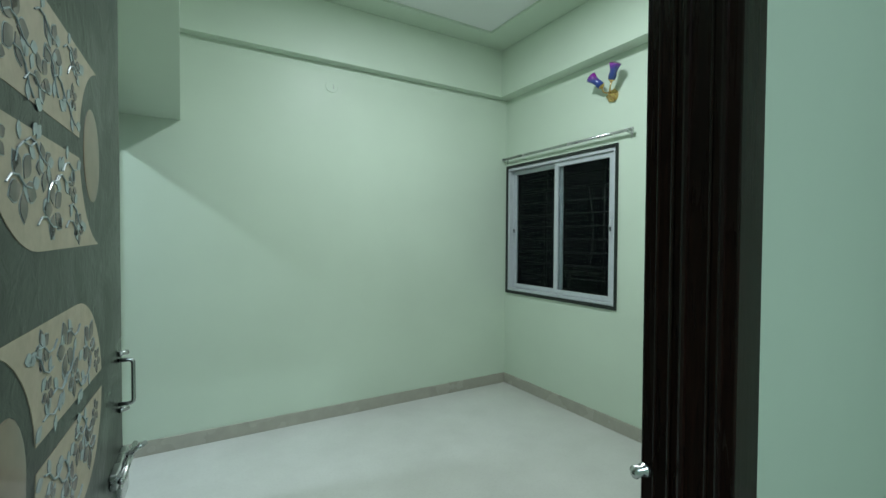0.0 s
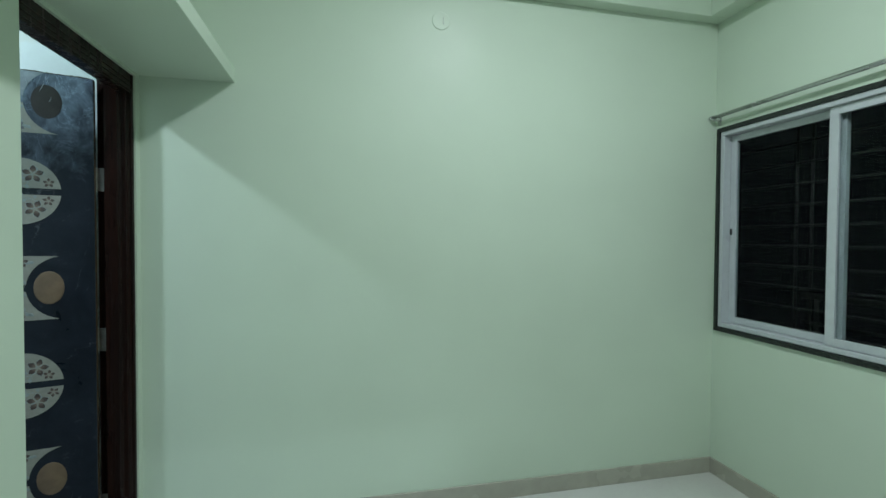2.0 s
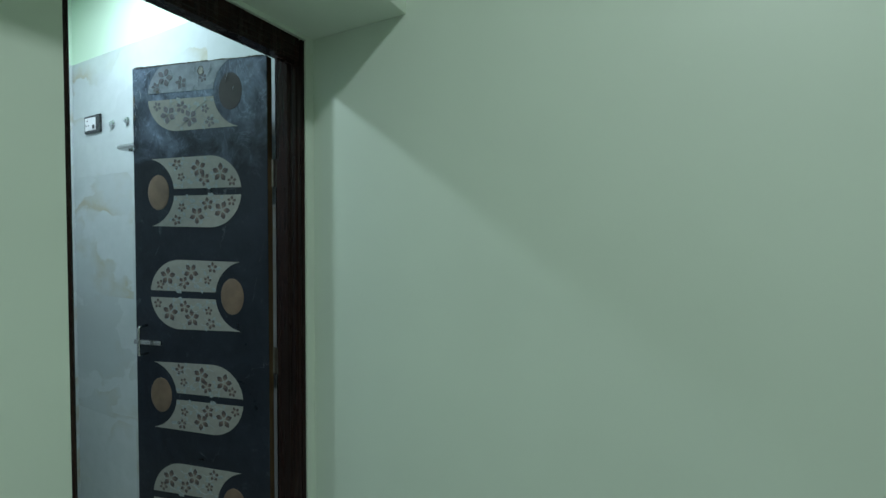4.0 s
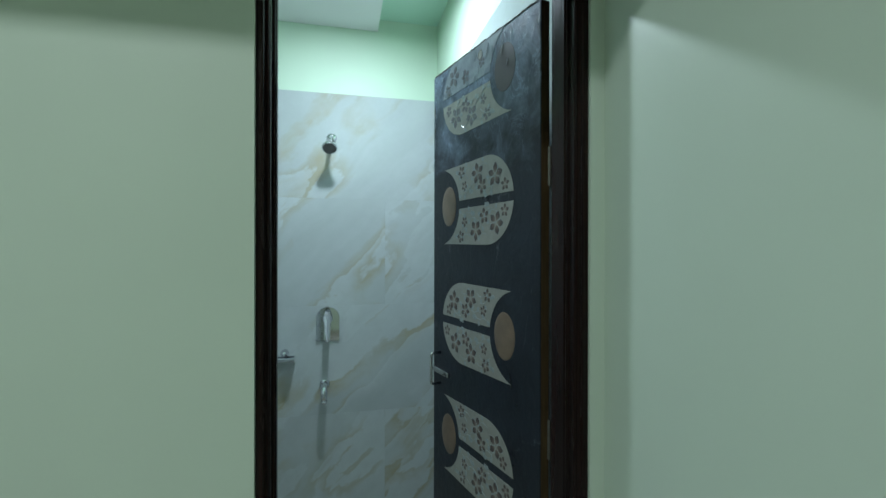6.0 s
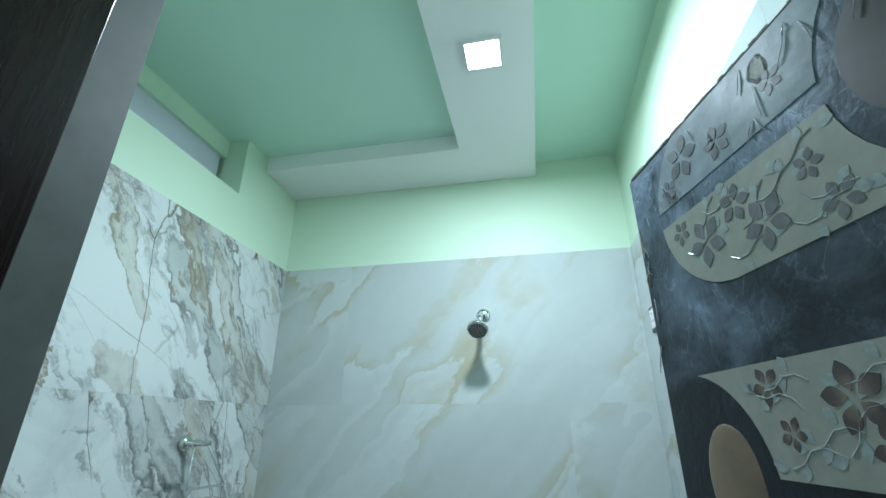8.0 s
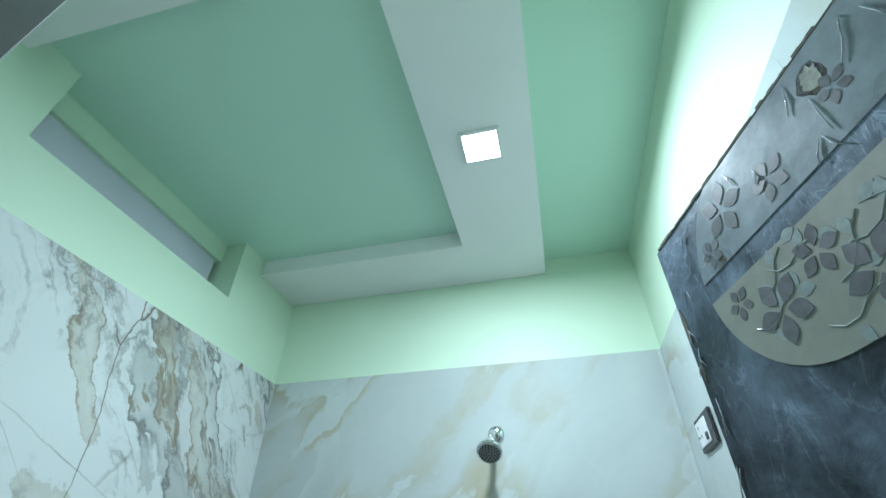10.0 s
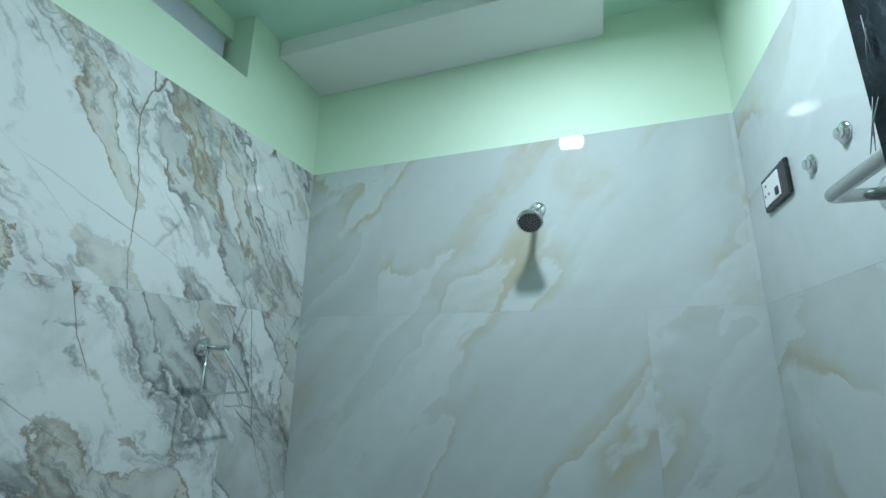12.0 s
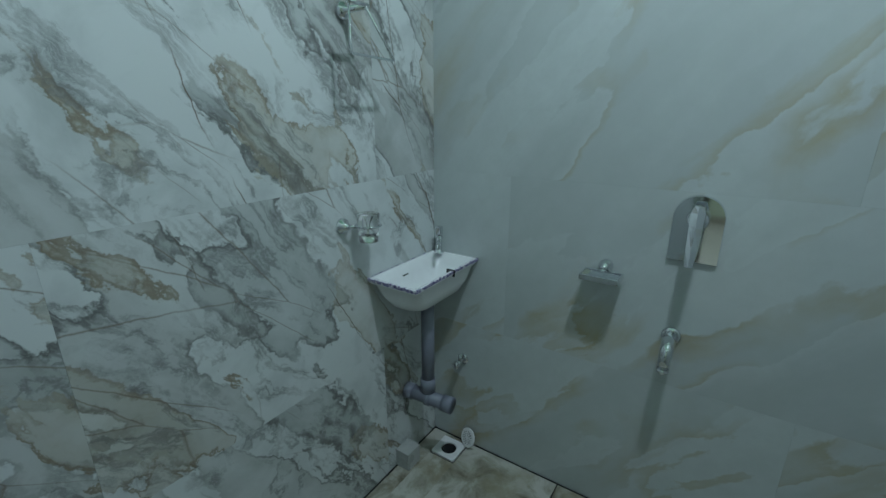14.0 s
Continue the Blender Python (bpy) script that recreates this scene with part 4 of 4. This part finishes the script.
mixer = thing("shower_mixer", (BW, -0.66, 1.0), "chrome concealed shower mixer with arched plate", "mixer")
mc, mw = -0.660, 0.068
arch = [(mc - mw, 0.900), (mc + mw, 0.900)] + [(mc + mw * math.cos(math.pi * k / 16), 1.035 + 0.068 * math.sin(math.pi * k / 16)) for k in range(17)]
bm = bmesh.new()
va = [bm.verts.new((BW + 0.0005, y, z)) for y, z in arch]
vb = [bm.verts.new((BW + 0.010, mc + (y - mc) * 0.97, 1.0 + (z - 1.0) * 0.97)) for y, z in arch]
bm.faces.new(va[::-1])
bm.faces.new(vb)
for i in range(len(va)):
    j = (i + 1) % len(va)
    bm.faces.new((va[i], va[j], vb[j], vb[i]))
part("plate", bm, CHROME, mixer)
part("hub", lathe((BW + 0.008, mc, 1.035), (1, 0, 0), ((0, 0.030), (0.02, 0.030), (0.04, 0.028), (0.05, 0.022), (0.054, 0.0))), CHROME, mixer, smooth=True)
bm = bmesh.new()
sec = [(-0.02, 0.012), (0.0, 0.020), (0.04, 0.019), (0.10, 0.016), (0.145, 0.012)]
rows = []
for d, w in sec:
    c = Vector((BW + 0.062 + d * 0.30, mc, 1.06 - d))
    rows.append([bm.verts.new(c + Vector((dx, dy, 0.0))) for dx, dy in ((-0.012, -w), (0.002, -w * 0.9), (0.008, 0), (0.002, w * 0.9), (-0.012, w), (-0.010, 0))])
for a, b in zip(rows, rows[1:]):
    for i in range(6):
        bm.faces.new((a[i], a[(i + 1) % 6], b[(i + 1) % 6], b[i]))
bm.faces.new(rows[0][::-1])
bm.faces.new(rows[-1])
part("lever", bm, CHROME, mixer)
part("diverter_knob", lathe((BW + 0.008, mc, 0.93), (1, 0, 0), ((0, 0.014), (0.014, 0.013), (0.018, 0.0))), CHROME, mixer, smooth=True)

spout = thing("bath_spout", (BW, -0.68, 0.62), "chrome wall spout below the mixer", "tap")
part("flange", lathe((BW + 0.0005, -0.678, 0.647), (1, 0, 0), ((0, 0.030), (0.006, 0.029), (0.012, 0.021))), CHROME, spout, smooth=True)
part("body", tube(round_corner([(BW + 0.008, -0.678, 0.647), (BW + 0.085, -0.678, 0.642), (BW + 0.10, -0.678, 0.577)], 0.03), [0.020] * 7 + [0.017]), CHROME, spout, smooth=True)
part("aerator", lathe((BW + 0.10, -0.678, 0.580), (0, 0, -1), ((0, 0.019), (0.012, 0.018), (0.013, 0.0))), CHROME, spout, smooth=True)

soap = thing("soap_dish", (BW, -0.92, 0.80), "chrome soap dish on the tiled wall", "soap dish")
part("flange", lathe((BW + 0.0005, -0.90, 0.841), (1, 0, 0), ((0, 0.024), (0.012, 0.023), (0.020, 0.012), (0.04, 0.010))), CHROME, soap, smooth=True)
bm = boxes((BW + 0.02, BW + 0.090, -0.960, -0.842, 0.809, 0.813), (BW + 0.02, BW + 0.090, -0.963, -0.957, 0.809, 0.828), (BW + 0.02, BW + 0.090, -0.845, -0.839, 0.809, 0.828),
           (BW + 0.087, BW + 0.093, -0.963, -0.839, 0.809, 0.828), (BW + 0.015, BW + 0.021, -0.963, -0.839, 0.809, 0.828), bevel=0.0015)
part("tray", bm, CHROME, soap)

shower = thing("wall_shower", (BW, -0.64, 2.094), "chrome shower arm and round head on the wall", "shower")
part("flange", lathe((BW + 0.0005, -0.64, 2.094), (1, 0, 0), ((0, 0.030), (0.004, 0.030), (0.010, 0.024), (0.014, 0.012))), CHROME, shower, smooth=True)
part("arm", tube(round_corner([(BW + 0.008, -0.64, 2.094), (BW + 0.07, -0.642, 2.09), (BW + 0.12, -0.646, 2.045)], 0.03), 0.010), CHROME, shower, smooth=True)
hd = Vector((0.60, -0.02, -0.72)).normalized()
head = part("head", lathe(Vector((BW + 0.115, -0.646, 2.05)), hd, ((0, 0.010), (0.010, 0.018), (0.022, 0.020), (0.040, 0.034), (0.052, 0.042), (0.062, 0.043), (0.066, 0.040), (0.067, 0.0)), 32), CHROME, shower, smooth=True)
fc = Vector((BW + 0.115, -0.646, 2.05)) + hd * 0.0675
ua = hd.orthogonal().normalized()
ub = hd.cross(ua)
bm = bmesh.new()
add_tube(bm, [fc - hd * 0.001, fc + hd * 0.0005], 0.036, 28)
part("face", bm, plain("grey_nozzle_plate", (0.30, 0.31, 0.32), 0.35, 0.6, vary=0.1), head, "grey nozzle face")
bm = bmesh.new()
for rr, count in ((0.009, 5), (0.018, 10), (0.026, 15), (0.032, 20)):
    for k in range(count):
        a = 2 * math.pi * k / count
        c = fc + (ua * math.cos(a) + ub * math.sin(a)) * rr
        add_tube(bm, [c, c + hd * 0.003], [0.0022, 0.0014], 6)
part("nozzles", bm, PLASTIC_BLACK, head, "small dark nozzles")

board = thing("switch_board", (-1.56, BN, 2.015), "white socket plate in a black frame on the tiles", "switch")
part("frame", boxes((-1.640, -1.475, BN - 0.010, BN - 0.0005, 1.966, 2.058), bevel=0.004), PLASTIC_BLACK, board, "black plastic frame")
part("module", boxes((-1.625, -1.520, BN - 0.013, BN - 0.009, 1.978, 2.046), bevel=0.002), PLASTIC, board)
part("rocker", boxes((-1.545, -1.525, BN - 0.016, BN - 0.0125, 1.985, 2.005), bevel=0.002), PLASTIC_BLACK, board)
for x, z in ((-1.60, 2.03), (-1.612, 2.005), (-1.588, 2.005)):
    part("socket_hole", tube([(x, BN - 0.0136, z), (x, BN - 0.011, z)], 0.004, 10), PLASTIC_BLACK, board)
for x in (-1.372, -1.232):
    stub = thing("pipe_stub", (x, BN, 1.99), "capped chrome water heater pipe stub", "pipe")
    part("flange", lathe((x, BN - 0.0005, 1.99), (0, -1, 0), ((0, 0.022), (0.004, 0.021), (0.008, 0.012))), CHROME, stub, smooth=True)
    part("cap", lathe((x, BN - 0.007, 1.99), (0, -1, 0), ((0, 0.012), (0.007, 0.012), (0.009, 0.009), (0.010, 0.0)), 8), CHROME, stub)
towel = thing("towel_rail", (-0.9, BN, 1.84), "steel towel rail on the tiled wall", "towel rail")
part("bar", tube(round_corner([(-1.150, BN - 0.004, 1.838), (-1.135, BN - 0.090, 1.834), (-0.62, BN - 0.090, 1.834), (-0.61, BN - 0.004, 1.838)], 0.02), 0.011, 14), STEEL, towel, smooth=True)
for x in (-1.150, -0.61):
    part("flange", lathe((x, BN - 0.0005, 1.838), (0, -1, 0), ((0, 0.030), (0.005, 0.029), (0.010, 0.016))), CHROME, towel, smooth=True)
    for k in (-1, 1):
        part("screw", tube([(x, BN - 0.004, 1.838 + k * 0.021), (x, BN - 0.0075, 1.838 + k * 0.021)], 0.004, 8), PLASTIC_BLACK, towel)

drain = thing("floor_drain", (-1.69, -1.46, ZF), "white plastic floor drain with its cap open", "drain")
bm = bmesh.new()
outer = rounded(-1.695, -1.462, 0.058, 0.058, 0.008)
inner = rounded(-1.695, -1.462, 0.034, 0.034, 0.0335)
low = [[bm.verts.new((x, y, z)) for x, y in pts] for pts, z in ((outer, ZF), (outer, ZF + 0.008), (inner, ZF + 0.006), (inner, ZF - 0.004))]
for a, b in zip(low, low[1:]):
    for i in range(len(a)):
        j = (i + 1) % len(a)
        bm.faces.new((a[i], a[j], b[j], b[i]))
part("surround", bm, PLASTIC, drain)
part("hole", boxes((-1.732, -1.658, -1.499, -1.425, ZF - 0.005, ZF + 0.0005)), PLASTIC_BLACK, drain)
part("cap", lathe((-1.757, -1.397, ZF + 0.050), (0.9, -0.35, 0.35), ((0, 0.0), (0.0005, 0.042), (0.006, 0.042), (0.008, 0.036), (0.009, 0.0)), 28), PLASTIC, drain, "round perforated cap standing open", smooth=False)
bm = bmesh.new()
ax = Vector((0.9, -0.35, 0.35)).normalized()
ua = ax.orthogonal().normalized()
ub = ax.cross(ua)
for rr, count in ((0.010, 6), (0.019, 12), (0.027, 16)):
    for k in range(count):
        a = 2 * math.pi * k / count
        c = Vector((-1.757, -1.397, ZF + 0.050)) + ax * 0.0088 + (ua * math.cos(a) + ub * math.sin(a)) * rr
        add_tube(bm, [c - ax * 0.001, c + ax * 0.0004], 0.0022, 6)
part("cap_holes", bm, PLASTIC_BLACK, drain)
block = thing("corner_block", (-1.54, BS, ZF), "small pale tiled box over a pipe at the wall foot", "pipe box")
part("casing", boxes((-1.572, -1.492, BS + 0.0005, -1.532, ZF, ZF + 0.082), bevel=0.002), plain("pale_tile_casing", (0.42, 0.44, 0.43), 0.3, vary=0.1), block)

# ---- tiles ----
ROWS = (ZF - 0.002, 0.468, 1.108, 1.740, ZT)
J = 0.0001


def wall_tiles(wall, mat, cuts, plane, across):
    """Rows of large tiles on a wall; cuts: the upright joints of each row, from the lowest; plane: the face; across: 'x' or 'y' is the axis along the wall."""
    for (z0, z1), row in zip(zip(ROWS, ROWS[1:]), cuts):
        for a, b in zip(row, row[1:]):
            f0, f1 = plane
            box = (a + J, b - J, f0, f1, z0 + J, z1 - J) if across == "x" else (f0, f1, a + J, b - J, z0 + J, z1 - J)
            part("tile", boxes(box, bevel=0.0002, segments=1), mat, wall)


wall_tiles(bath_west, ONYX, ((BS, -0.325, BN), (BS, -1.262, -0.02, BN), (BS, -0.325, BN), (BS, -1.256, -0.02, BN)), (BW - 0.006, BW), "y")
wall_tiles(bath_south, MARBLE, ((BW, -1.447, -0.207, -0.189), (BW, -0.545, -0.189), (BW, -1.447, -0.207, -0.189), (BW, -0.545, -0.189)), (BS - 0.006, BS), "x")
wall_tiles(wall_north, ONYX, ((BW, -1.20, -0.141), (BW, -0.60, -0.141), (BW, -1.20, -0.141), (BW, -0.60, -0.141)), (BN, 0.0), "x")
bath_east = bpy.data.objects["bath_wall_east"]
wall_tiles(bath_east, ONYX, ((BS, -1.1, -0.781), (BS, -0.781), (BS, -1.1, -0.781), (BS, -0.781)), (-0.195, -0.189), "y")
part("reveal_strip", boxes((-0.195, -0.146, -0.780, -0.7742, ZF, ZT), bevel=0.0008, segments=1), REVEAL, bath_east, "grey stone reveal strip")
for ix in range(3):
    for iy in range(3):
        x0, y0 = BW + 0.009 + 0.602 * ix, BS + 0.009 + 0.607 * iy
        x1, y1 = min(x0 + 0.598, -0.142), min(y0 + 0.602, BN - 0.006)
        if x1 - x0 < 0.02 or y1 - y0 < 0.02:
            continue
        if ix == 0 and iy == 0:
            for b in ((x0, x1, y0, -1.524), (x0, x1, -1.400, y1), (x0, -1.757, -1.524, -1.400), (-1.633, x1, -1.524, -1.400)):
                part("tile", boxes((*b, ZF - 0.008, ZF), bevel=0.0004, segments=1), FLOOR_MARBLE, bath_floor)
        else:
            part("tile", boxes((x0, x1, y0, y1, ZF - 0.008, ZF), bevel=0.0004, segments=1), FLOOR_MARBLE, bath_floor)
